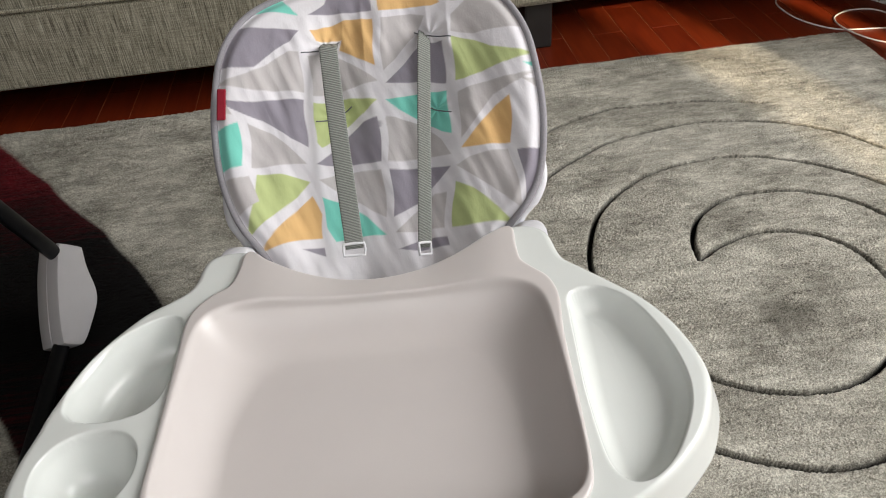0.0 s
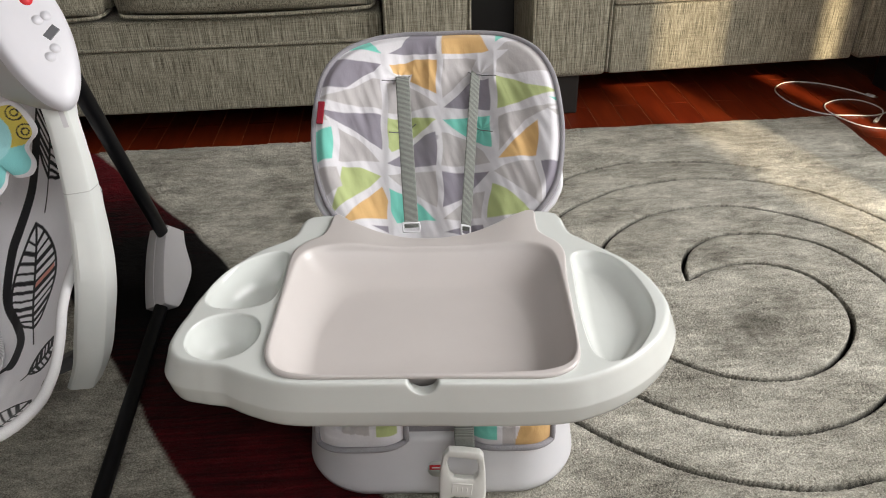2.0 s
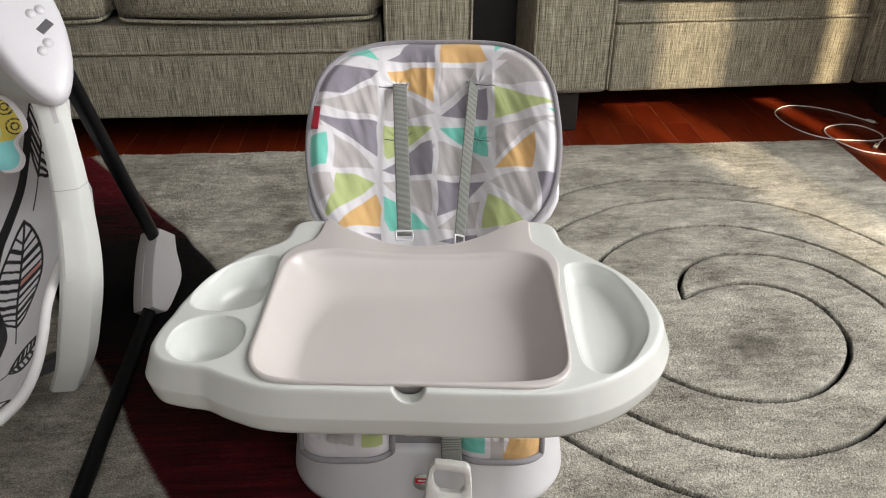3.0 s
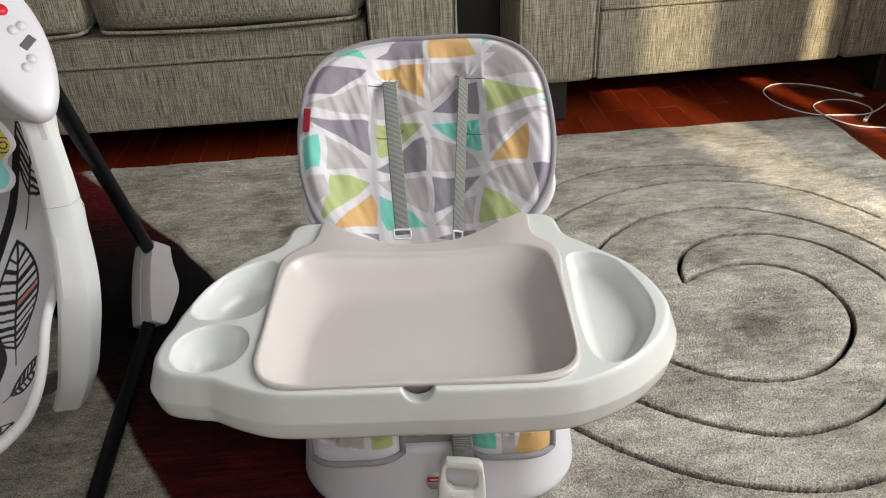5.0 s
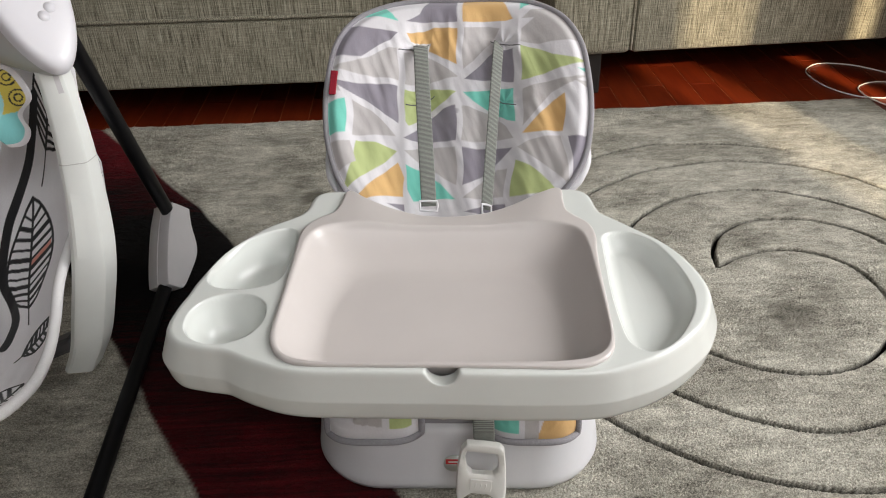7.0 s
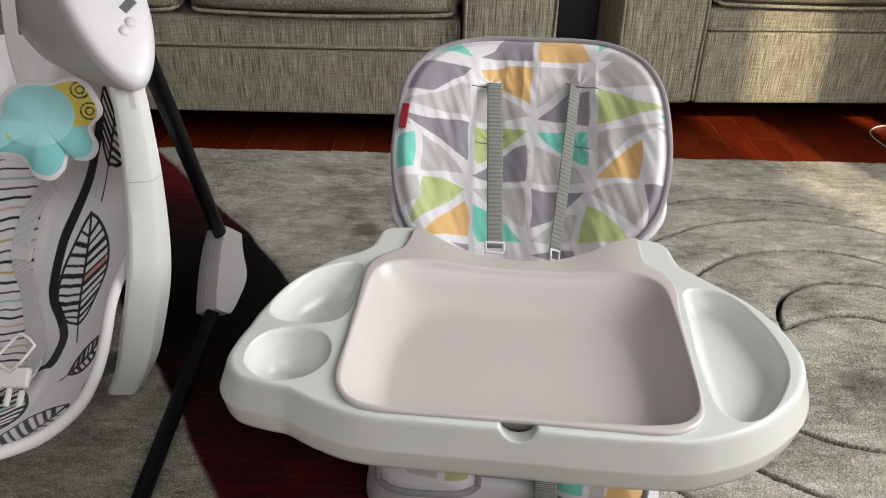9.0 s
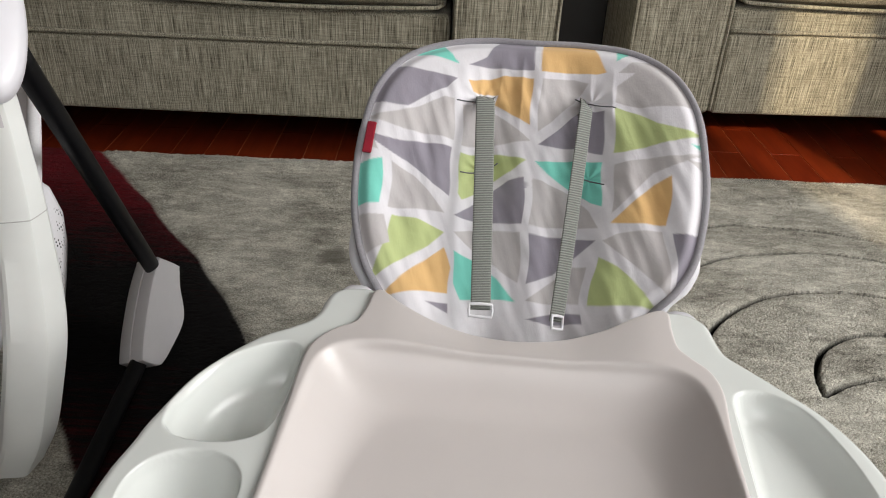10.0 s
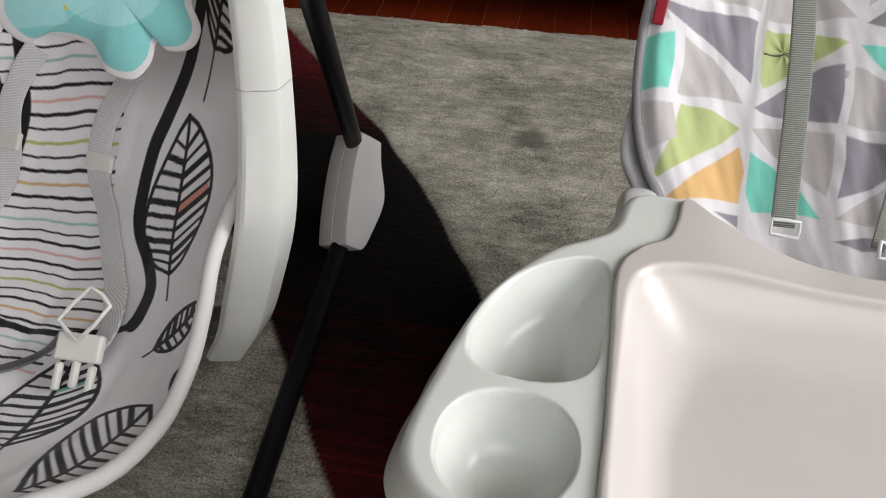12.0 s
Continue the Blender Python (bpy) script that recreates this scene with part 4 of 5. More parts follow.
front_lobe(-0.145, -0.032, lambda a, b: LIME if 0.68 < a < 0.90 and 0.35 < b < 0.74 else (PALE if 0.30 < a < 0.60 and b < 0.55 + 0.3 * a else (LILAC if 0.44 < a < 0.60 and b < 0.80 - 0.4 * a else WHITE)), "white printed seat pad lobe over the base")
front_lobe(0.047, 0.155, lambda a, b: TEAL if a < 0.34 and b < 0.86 else (WHITE if a < 0.40 else (PALE if a < 0.55 else (OCHRE if a > 0.62 - 0.2 * (b - 0.5) else WHITE))), "printed seat pad lobe with teal and ochre patches")
part("crotch_panel", rbox("crotch_panel", 0.085, 0.12, 0.022, 0.008, M_CROTCH, 3, (0.007, 0.066, 0.115)), chair, "grey cloth panel between the seat lobes")
crotch = part("crotch_strap", tube("crotch_strap", spline([(0.042, 0.06, 0.132), (0.042, 0.0, 0.136), (0.042, -0.022, 0.128), (0.043, -0.026, 0.105)], 24), 0, M_STRAP, 12, flat=(0.0125, 0.0014), up=Vector((0, -1, 0.3)).normalized()), chair, "grey green woven crotch strap")


BK = Matrix.Translation((0.045, -0.033, 0.117)) @ Matrix.Rotation(radians(-9), 4, 'X') @ Matrix.Rotation(radians(6), 4, 'Y')
BUCKLE_OUT = [(-0.0225, 0.0), (-0.004, 0.0005), (0.016, -0.001), (0.0215, -0.007), (0.0260, -0.030), (0.0300, -0.062), (0.0303, -0.083), (0.0235, -0.085), (0.0165, -0.077), (0.010, -0.072), (-0.0105, -0.072), (-0.0165, -0.077), (-0.0215, -0.0825), (-0.0275, -0.080), (-0.0300, -0.055), (-0.0305, -0.034), (-0.0285, -0.010)]
BUCKLE_IN = [(-0.0215, -0.0105), (0.0, -0.0110), (0.0135, -0.0120), (0.0165, -0.024), (0.0170, -0.036), (0.0120, -0.0425), (0.0, -0.0435), (-0.0125, -0.0430), (-0.0195, -0.036), (-0.0235, -0.020)]


def ray_loop(line, n=120):
    """A closed outline met by even rays from the middle of the buckle's opening."""
    out = []
    for i in range(n):
        a = 2 * math.pi * i / n
        d = (math.cos(a), math.sin(a))
        best = 0.0
        for (x0, z0), (x1, z1) in zip(line, line[1:] + line[:1]):
            x0, x1, z0, z1 = x0 + 0.003, x1 + 0.003, z0 + 0.027, z1 + 0.027
            den = d[0] * (z1 - z0) - d[1] * (x1 - x0)
            if abs(den) > 1e-12:
                r = (x0 * (z1 - z0) - z0 * (x1 - x0)) / den
                t = (x0 * d[1] - z0 * d[0]) / den
                if r > 0 and -1e-6 <= t <= 1 + 1e-6:
                    best = max(best, r)
        out.append(Vector((best * d[0] - 0.003, 0, best * d[1] - 0.027)))
    return out


bo, bi = ray_loop(BUCKLE_OUT), ray_loop(BUCKLE_IN)
rings = []
for k, y in ((0.0, 0.0045), (0.0, -0.0035), (0.05, -0.0048), (0.16, -0.0056), (0.80, -0.0056), (0.94, -0.0048), (1.0, -0.003), (1.0, 0.0045), (0.5, 0.0048)):
    rings.append([a.lerp(b, k) + Vector((0, y, 0)) for a, b in zip(bo, bi)])
buckle = rings_mesh("buckle", rings + [rings[0]], M_BUCKLE, (False, False))
buckle.set_sharp_from_angle(angle=radians(40))
clasp_frame = part("buckle", buckle, crotch, "white plastic side-release buckle", BK)
part("buckle_panel", rbox("buckle_panel", 0.026, 0.0016, 0.017, 0.0007, M_BUCKLE, 2, (-0.001, -0.0060, -0.0575)), clasp_frame, "", Matrix())
for x in (-0.007, -0.001, 0.005):
    part("rib", rbox("rib", 0.0012, 0.0012, 0.007, 0.0004, M_BUCKLE, 1, (x, -0.0072, -0.0575)), clasp_frame, "", Matrix())
badge = part("badge", tube("badge", [Vector((0, 0.001, 0)), Vector((0, -0.0008, 0))], 0.0145, M_TRAY, 28), base, "pale round badge", Matrix.Translation((0.008, -0.0060, 0.052)))
part("badge_stripe", rbox("badge_stripe", 0.024, 0.0016, 0.009, 0.0005, M_RED, 2, (0.008, 0.0002, 0.056)), badge, "red name plate", Matrix.Translation((-0.008, -0.0005, -0.052)))
part("badge_mark", rbox("badge_mark", 0.017, 0.0012, 0.0022, 0.0003, M_INK, 1, (0.008, -0.0006, 0.056)), badge, "white bar of lettering", Matrix.Translation((-0.008, -0.0005, -0.052)))
part("moulded_mark", rbox("moulded_mark", 0.020, 0.003, 0.003, 0.001, M_TRAY, 1, (-0.058, -0.0040, 0.094)), base)


# ---- baby swing ----
swing = thing("baby_swing", Matrix.Translation((-0.65, 0.62, 0)), "white baby swing with leaf print seat and black tube legs", "baby swing")
SW = Matrix.Translation((0.65, -0.62, 0))         # parts below are given in the world's axes


def sw_part(name, me, parent=None, label="", m=None):
    ob = part(name, me, parent or swing, label)
    ob.matrix_basis = (SW if parent is None else Matrix()) @ (m or Matrix())
    return ob


BOX_T, BOX_B = Vector((-0.503, 0.945, 0.104)), Vector((-0.480, 0.846, 0.026))
LEG_TOP, LEG_END = Vector((-0.402, 0.648, 0.552)), Vector((-0.372, 0.395, 0.012))
sw_part("upper_leg", tube("upper_leg", even(spline([BOX_T - (LEG_TOP - BOX_T) * 0.03, BOX_T.lerp(LEG_TOP, 0.5), BOX_T.lerp(LEG_TOP, 0.93)], 24), 24, False), 0.0115, M_BLACK, 16), label="black painted steel tube leg")
sw_part("lower_leg", tube("lower_leg", even(spline([BOX_B + Vector((0, 0.02, 0.008)), BOX_B, BOX_B.lerp(LEG_END, 0.5), LEG_END], 24), 24, False), 0.0115, M_BLACK, 16), label="black painted steel tube on the rug")
foot = sw_part("foot_cap", rbox("foot_cap", 0.05, 0.04, 0.026, 0.011, M_SWING, 4), label="white plastic foot cap", m=Matrix.Translation(LEG_END + Vector((0.0, -0.01, 0.002))))


def hinge_box():
    """A hinge housing: a leaf-shaped plate with a raised half on each face and a parting line."""
    a = (BOX_T - BOX_B).normalized()
    s = Vector((0.45, 0.65, -0.70))
    s = (s - a * s.dot(a)).normalized()
    n = s.cross(a).normalized()
    c = BOX_B.lerp(BOX_T, 0.5)
    line = [(-0.017, -0.070), (-0.021, -0.03), (-0.021, 0.03), (-0.016, 0.072), (-0.012, 0.077), (0.020, 0.076), (0.024, 0.071), (0.030, 0.045), (0.043, 0.012), (0.043, -0.012), (0.031, -0.046), (0.021, -0.068), (0.012, -0.075), (-0.012, -0.075)]
    loop = even(spline([(x, y, 0) for x, y in line], 200, True), 96, True)
    out = outward(loop)
    rings = []
    for o, h in ((-0.004, -0.0255), (-0.0015, -0.0245), (-0.0003, -0.022), (0.0, -0.0012), (-0.0012, -0.0004), (-0.0012, 0.0004), (0.0, 0.0012), (-0.0003, 0.022), (-0.0015, 0.0245), (-0.004, 0.0255)):
        rings.append([c + s * (p.x + q.x * o) + a * (p.y + q.y * o) + n * h for p, q in zip(loop, out)])
    me = rings_mesh("hinge_box", rings, M_BOX)
    me.set_sharp_from_angle(angle=radians(38))
    return me


box = sw_part("hinge_box", hinge_box(), label="grey plastic hinge housing on the leg")
for p in (BOX_T, BOX_B):
    d = (BOX_T - BOX_B).normalized() if p is BOX_T else (BOX_B - BOX_T).normalized()
    sw_part("collar", tube("collar", [p - d * 0.01, p + d * 0.004], 0.0145, M_BOX, 16), box)

# the curved side arm from the head down to the seat
ARM = [(-0.428, 0.655, 0.520), (-0.421, 0.651, 0.469), (-0.419, 0.648, 0.423), (-0.419, 0.645, 0.367), (-0.426, 0.643, 0.288), (-0.439, 0.641, 0.212), (-0.462, 0.637, 0.130), (-0.479, 0.634, 0.077), (-0.503, 0.632, 0.030)]
arm_pts = even(spline([(x - 0.005, y, z) for x, y, z in ARM], 90), 70, False)


def arm_ring(i, grow=1.0):
    k = len(arm_pts)
    p, t = arm_pts[i], i / (k - 1)
    w = 0.78 * (0.0170 + 0.0025 * sstep(0.0, 0.25, t) + 0.0060 * sstep(0.35, 0.7, t) - 0.004 * sstep(0.8, 1.0, t)) * grow
    dep = (0.017 + 0.012 * sstep(0.1, 0.6, t)) * grow
    d = (arm_pts[min(i + 1, k - 1)] - arm_pts[max(i - 1, 0)]).normalized()
    side = Vector((0, 1, 0)).cross(d).normalized()
    side = side if side.x > 0 else -side
    fwd = d.cross(side).normalized()
    fwd = fwd if fwd.y < 0 else -fwd
    return [p + side * a * w + fwd * b * dep for a, b in
            ((-1.0, 0.70), (-0.92, 0.94), (-0.62, 1.0), (-0.40, 0.97), (0.35, 0.62), (0.82, 0.40), (0.97, 0.26), (1.0, 0.05), (0.97, -0.8), (0.8, -1.0), (-0.8, -1.0), (-1.0, -0.8))]


def side_arm():
    me = rings_mesh("side_arm", [arm_ring(i) for i in range(len(arm_pts))], M_SWING)
    me.set_sharp_from_angle(angle=radians(24))
    return me


side = sw_part("side_arm", side_arm(), label="white curved plastic side arm")
seam_i = min(range(len(arm_pts)), key=lambda i: abs(arm_pts[i].z - 0.368))
ra, rb = arm_ring(seam_i, 1.012), arm_ring(seam_i + 1, 1.012)
sw_part("seam", rings_mesh("seam", [ra, [a.lerp(b, 0.16) for a, b in zip(ra, rb)]], M_HEADSIDE), side, "thin parting line across the arm")
st_i = min(range(len(arm_pts)), key=lambda i: abs(arm_pts[i].z - 0.478))
ra, rb = arm_ring(st_i, 1.015), arm_ring(st_i + 3, 1.015)
quad = [ra[4].lerp(ra[5], 0.1), ra[4].lerp(ra[5], 0.9), rb[4].lerp(rb[5], 0.9), rb[4].lerp(rb[5], 0.1)]
sw_part("sticker", mesh_of("sticker", quad + [q + Vector((-0.0008, 0.0012, 0)) for q in quad], [(0, 1, 2, 3), (7, 6, 5, 4), (0, 4, 5, 1), (1, 5, 6, 2), (2, 6, 7, 3), (3, 7, 4, 0)], M_BOX, False), side, "small grey printed sticker")
sw_part("bracket", rbox("bracket", 0.075, 0.03, 0.022, 0.006, M_DARK, 2), label="dark seat bracket", m=Matrix.Translation((-0.530, 0.625, 0.068)) @ Matrix.Rotation(radians(-28), 4, 'Y'))

# the motor head, an egg-shaped face on a deep shell
HEAD_C, HEAD_N = Vector((-0.4402, 0.6612, 0.5736)), Vector((0.66, -0.44, 0.61)).normalized()
HEAD_T = Vector((0.4736, -0.3867, -0.7913))
HEAD_T = (HEAD_T - HEAD_N * HEAD_T.dot(HEAD_N)).normalized()          # towards the pointed end
HEAD_S = HEAD_N.cross(HEAD_T).normalized()
HEAD_C = HEAD_C + HEAD_T * 0.0025 + HEAD_S * 0.0025


def head_ring(scale, h, n=72):
    out = []
    for i in range(n):
        a = 2 * math.pi * i / n
        x, y = math.cos(a), math.sin(a)
        w = 0.0470 * (1 - 0.16 * x)
        out.append(HEAD_C + HEAD_T * (0.1000 * x * scale) + HEAD_S * (w * y * scale) + HEAD_N * h)
    return out


head = sw_part("motor_head", rings_mesh("motor_head", [head_ring(s, h) for s, h in ((0.5, 0.004), (0.80, 0.003), (0.93, 0.0), (0.985, -0.006), (1.0, -0.014))], M_HEAD, (True, False)), label="white egg-shaped control head")
SHELL_D = Vector((-0.150, 0.060, -0.015))       # the shell runs back from the face over the seat
shell_rings = []
for s, h, k in ((0.985, -0.0145, 0.0), (0.99, -0.018, 0.02), (0.98, -0.02, 0.25), (0.92, -0.02, 0.55), (0.80, -0.02, 0.82), (0.6, -0.02, 0.95), (0.3, -0.02, 1.0)):
    shell_rings.append([p + SHELL_D * k for p in head_ring(s, h)])
sw_part("shell", rings_mesh("shell", shell_rings, M_HEADSIDE), head, "grey deep shell of the head")


def on_head(x, y, h=0.0045):
    return Matrix.Translation(HEAD_C + HEAD_T * x + HEAD_S * y + HEAD_N * h) @ Matrix((HEAD_T, HEAD_S, HEAD_N)).transposed().to_4x4()


for x, y in ((-0.012, 0.0098), (-0.0156, 0.0216), (0.027, 0.0141), (0.036, 0.004)):
    sw_part("button", tube("button", [Vector((0, 0, -0.003)), Vector((0, 0, 0.0006)), Vector((0, 0, 0.0011))], 0.0065, M_HEAD, 24), head, "round white push button", on_head(x, y, 0.0030))
sw_part("switch_slot", rbox("switch_slot", 0.011, 0.021, 0.003, 0.001, M_DARK, 2), head, "dark slide switch", on_head(0.0065, 0.0188, 0.003) @ Matrix.Rotation(radians(35), 4, 'Z'))
sw_part("logo_patch", tube("logo_patch", [Vector((0, 0, -0.002)), Vector((0, 0, 0.0012))], 0.0075, M_RED, 24), head, "red oval patch", on_head(-0.0395, 0.0085, 0.0035))
arc = [Vector((0.0565 + 0.004 * math.sin(math.pi * i / 10), -0.006 + 0.022 * i / 10, 0)) for i in range(11)]
sw_part("moulded_line", tube("moulded_line", arc, 0.0005, M_HEADSIDE, 6), head, "fine moulded arc", on_head(0.0, 0.0, 0.0028))
sw_part("parting_line", tube("parting_line", [Vector((0.0085, -0.0425, -0.006)), Vector((0.0100, -0.038, 0.0)), Vector((0.0122, -0.014, 0.0035))], 0.0006, M_DARK, 6), head, "thin parting line", on_head(0.0, 0.0, 0.0))


# the seat shell: s up along the seat from its front lip, u across it
SEAT_X = -0.70
# s, then y and z along the middle, then x, y and z of the rim
SEAT = [(0.0, 0.285, 0.170, -0.485, 0.328, 0.178), (0.12, 0.34, 0.132, -0.437, 0.383, 0.172), (0.25, 0.42, 0.101, -0.429, 0.433, 0.167), (0.40, 0.53, 0.090, -0.443, 0.50, 0.162), (0.50, 0.60, 0.105, -0.458, 0.55, 0.180),
        (0.60, 0.66, 0.150, -0.472, 0.60, 0.210), (0.75, 0.75, 0.260, -0.468, 0.69, 0.290), (1.0, 0.88, 0.460, -0.520, 0.82, 0.445)]


def seat_at(s):
    for i in range(len(SEAT) - 1):
        if s <= SEAT[i + 1][0]:
            break
    a, b = SEAT[i], SEAT[i + 1]
    pa, pb = SEAT[max(i - 1, 0)], SEAT[min(i + 2, len(SEAT) - 1)]
    w = b[0] - a[0]
    t = (s - a[0]) / w
    out = []
    for k in range(1, 6):
        ma = (b[k] - pa[k]) / (b[0] - pa[0]) * w
        mb = (pb[k] - a[k]) / (pb[0] - a[0]) * w
        out.append((2 * t ** 3 - 3 * t * t + 1) * a[k] + (t ** 3 - 2 * t * t + t) * ma + (3 * t * t - 2 * t ** 3) * b[k] + (t ** 3 - t * t) * mb)
    return out


def seat_point(u, s, lift=0.0):
    y, z, ex, ey, ez = seat_at(s)
    a = abs(u)
    fold = 0.003 * noise.noise(Vector((u * 5, s * 9, 1))) + 0.0022 * noise.noise(Vector((u * 13, s * 8, 5)))
    return Vector((SEAT_X + (ex - SEAT_X) * u, y + (ey - y) * a ** 2, z + (ez - z) * a ** 2.2 + fold + lift))


SEAT_WHITE, SEAT_BLACK = (0.89, 0.875, 0.90), (0.012, 0.011, 0.013)
MARKS = []                               # printed lines: two ends in (u, s), half width in metres, colour
FILLS = []                               # printed patches: corners in (u, s), colour
ACROSS, ALONG = 0.245, 0.86              # metres to one unit of u and of s


def mark(a, b, half, colour=SEAT_BLACK):
    MARKS.append(((a[0] * ACROSS, a[1] * ALONG), (b[0] * ACROSS, b[1] * ALONG), half, colour))


def mark_line(pts, half, colour=SEAT_BLACK):
    q = spline([(x, y, 0) for x, y in pts], 6 * len(pts))
    for a, b in zip(q, q[1:]):
        mark((a.x, a.y), (b.x, b.y), half, colour)


def leaf(base, tip, side, veins, fill=None, at=0.4, stem=0.0, bow=0.0):
    """A line-drawn leaf from base to tip, side its half width as a vector; one gap between veins may be filled."""
    base, tip, side = Vector(base), Vector(tip), Vector(side)

    def spot(t, k):
        return base + (tip - base) * t + side * (k * math.sin(math.pi * min(1, max(0, t)) ** 0.85) ** 0.8 + bow * math.sin(math.pi * t))
    for k in (-1, 1):
        line = [spot(i / 14, k) for i in range(15)]
        for a, b in zip(line, line[1:]):
            mark(a, b, 0.0024)
    rib = [spot(i / 10, 0.0) for i in range(11)]
    for a, b in zip(rib, rib[1:]):
        mark(a, b, 0.0024)
    if stem:
        mark(base, base - (tip - base) * stem, 0.0013)
    for i in range(veins):
        t = 0.08 + 0.80 * i / veins
        for k in (-1, 1):
            mark(spot(t, 0), spot(t + 0.09, k * 0.97), 0.0017 + 0.0016 * ((i * 7 + (k > 0)) % 3) / 2)
    if fill:
        FILLS.append(([spot(at, 0.03), spot(at + 0.09, 0.95), spot(at + 0.17, 0.93), spot(at + 0.08, 0.03)], fill))


leaf((0.688, 0.55), (0.538, 0.735), (0.19, 0.025), 10, (0.72, 0.30, 0.24), 0.40, 0.22)
leaf((0.80, 0.10), (0.90, 0.325), (0.17, -0.055), 9)
leaf((0.50, 0.215), (0.413, 0.40), (0.17, 0.03), 9, (0.20, 0.50, 0.42), 0.55, 0.15)
leaf((0.985, 0.34), (1.02, 0.43), (0.06, -0.01), 5, (0.72, 0.42, 0.08), 0.35)
leaf((0.65, 0.815), (0.76, 0.985), (0.14, -0.03), 10, (0.20, 0.55, 0.45), 0.3, 0.35)
leaf((0.763, 0.43), (0.97, 0.515), (0.03, -0.022), 6, None, 0.4, 0.2)
leaf((-0.70, 0.55), (-0.55, 0.74), (-0.19, 0.025), 10, (0.72, 0.30, 0.24), 0.40, 0.22)
leaf((-0.50, 0.20), (-0.42, 0.38), (-0.17, 0.03), 9)
BAND = [(0.56, 0.90), (0.535, 0.85), (0.49, 0.79), (0.40, 0.725), (0.365, 0.685), (0.375, 0.63), (0.413, 0.595), (0.52, 0.56), (0.595, 0.52), (0.595, 0.475), (0.575, 0.456)]
mark_line(BAND, 0.0088)
mark_line([(-x, y) for x, y in BAND], 0.0062)
mark_line([(0.575, 0.456), (0.338, 0.422), (0.15, 0.407), (-0.025, 0.402), (-0.30, 0.41), (-0.575, 0.456)], 0.0046)
HUES = ((0.72, 0.47, 0.24), (0.50, 0.55, 0.18), (0.78, 0.48, 0.46), (0.40, 0.62, 0.58))


EDGE_S, EDGE_U = (0.40, 0.456, 0.62, 0.675, 0.76, 0.82, 1.0), (0.56, 0.42, 0.20, 0.15, 0.14, 0.12, 0.10)


def seat_colours(u, s):
    col = np.tile(np.array(SEAT_WHITE), (len(u), 1))
    x, y = u * ACROSS, s * ALONG
    edge = np.interp(s, EDGE_S, EDGE_U)          # half width of the striped inner panel
    panel = ((s > 0.41) & (s < 0.80) & (u < edge) & (u > -edge - 0.42 * nstep(0.5, 0.62, s))) | ((s > 0.33) & (s < 0.40) & (np.abs(u) < 0.3))
    k = (s + 0.0014 * np.sin(u * 14 + s * 25) - 0.05 * u) / 0.0165
    n = np.round(k).astype(int)
    d = np.abs(k - n) * 0.0165 * ALONG
    tint = n % 3 == 2
    half = np.where(tint, 0.0015, 0.0012 + 0.0007 * (n % 2))
    hue = np.where(tint[:, None], np.array(HUES)[(n // 3) % 4], np.array(SEAT_BLACK))
    f = ((1 - nstep(-0.0005, 0.0008, d - half)) * panel)[:, None]
    col = col * (1 - f) + hue * f
    for poly, c in FILLS:
        f = nstep(0.0, 0.004, poly_sdf(u, s, [(v.x, v.y) for v in poly]))[:, None]
        col = col * (1 - f) + np.array(c) * f
    for a, b, half, c in MARKS:
        r = half + 0.003
        near = np.nonzero((x > min(a[0], b[0]) - r) & (x < max(a[0], b[0]) + r) & (y > min(a[1], b[1]) - r) & (y < max(a[1], b[1]) + r))[0]
        if len(near):
            dx, dy = b[0] - a[0], b[1] - a[1]
            t = np.clip(((x[near] - a[0]) * dx + (y[near] - a[1]) * dy) / (dx * dx + dy * dy + 1e-12), 0, 1)
            f = (1 - nstep(-0.0005, 0.0008, np.hypot(x[near] - a[0] - t * dx, y[near] - a[1] - t * dy) - half))[:, None]
            col[near] = col[near] * (1 - f) + np.array(c) * f
    return col


def seat_shell():
    nu, ns = 430, 680
    verts, uv = [], []
    for i in range(nu + 1):
        for j in range(ns + 1):
            u, s = -1 + 2 * i / nu, j / ns
            verts.append(seat_point(u, s))
            uv.append((u, s))
    faces = [(i * (ns + 1) + j, (i + 1) * (ns + 1) + j, (i + 1) * (ns + 1) + j + 1, i * (ns + 1) + j + 1) for i in range(nu) for j in range(ns)]
    me = mesh_of("seat", verts, faces, M_SEAT)
    uv = np.array(uv)
    paint(me, "print", seat_colours(uv[:, 0], uv[:, 1]))
    return me


seat = sw_part("seat", seat_shell(), label="white padded seat printed with black line leaves and stripes")
rim = [seat_point(1, s / 40) for s in range(40, -1, -1)] + [seat_point(1 - 2 * k / 30, 0) for k in range(1, 30)] + [seat_point(-1, s / 40) for s in range(0, 41)]
sw_part("rim", tube("rim", even(rim, 120, False), 0.0075, M_PIPEWHITE, 10), seat, "white piped rim")


def seat_strap(name, line, half, lift, mat, label, parent):
    q = even(spline([(x, y, 0) for x, y in line], 40), 36, False)
    pts, ups = [], []
    for v in q:
        pts.append(seat_point(v.x, v.y, lift))
        e = 0.01
        ups.append((seat_point(v.x + e, v.y) - seat_point(v.x - e, v.y)).cross(seat_point(v.x, v.y + e) - seat_point(v.x, v.y - e)).normalized())
    return sw_part(name, tube(name, pts, 0, mat, 12, flat=(half, 0.0013), up=ups), parent, label)


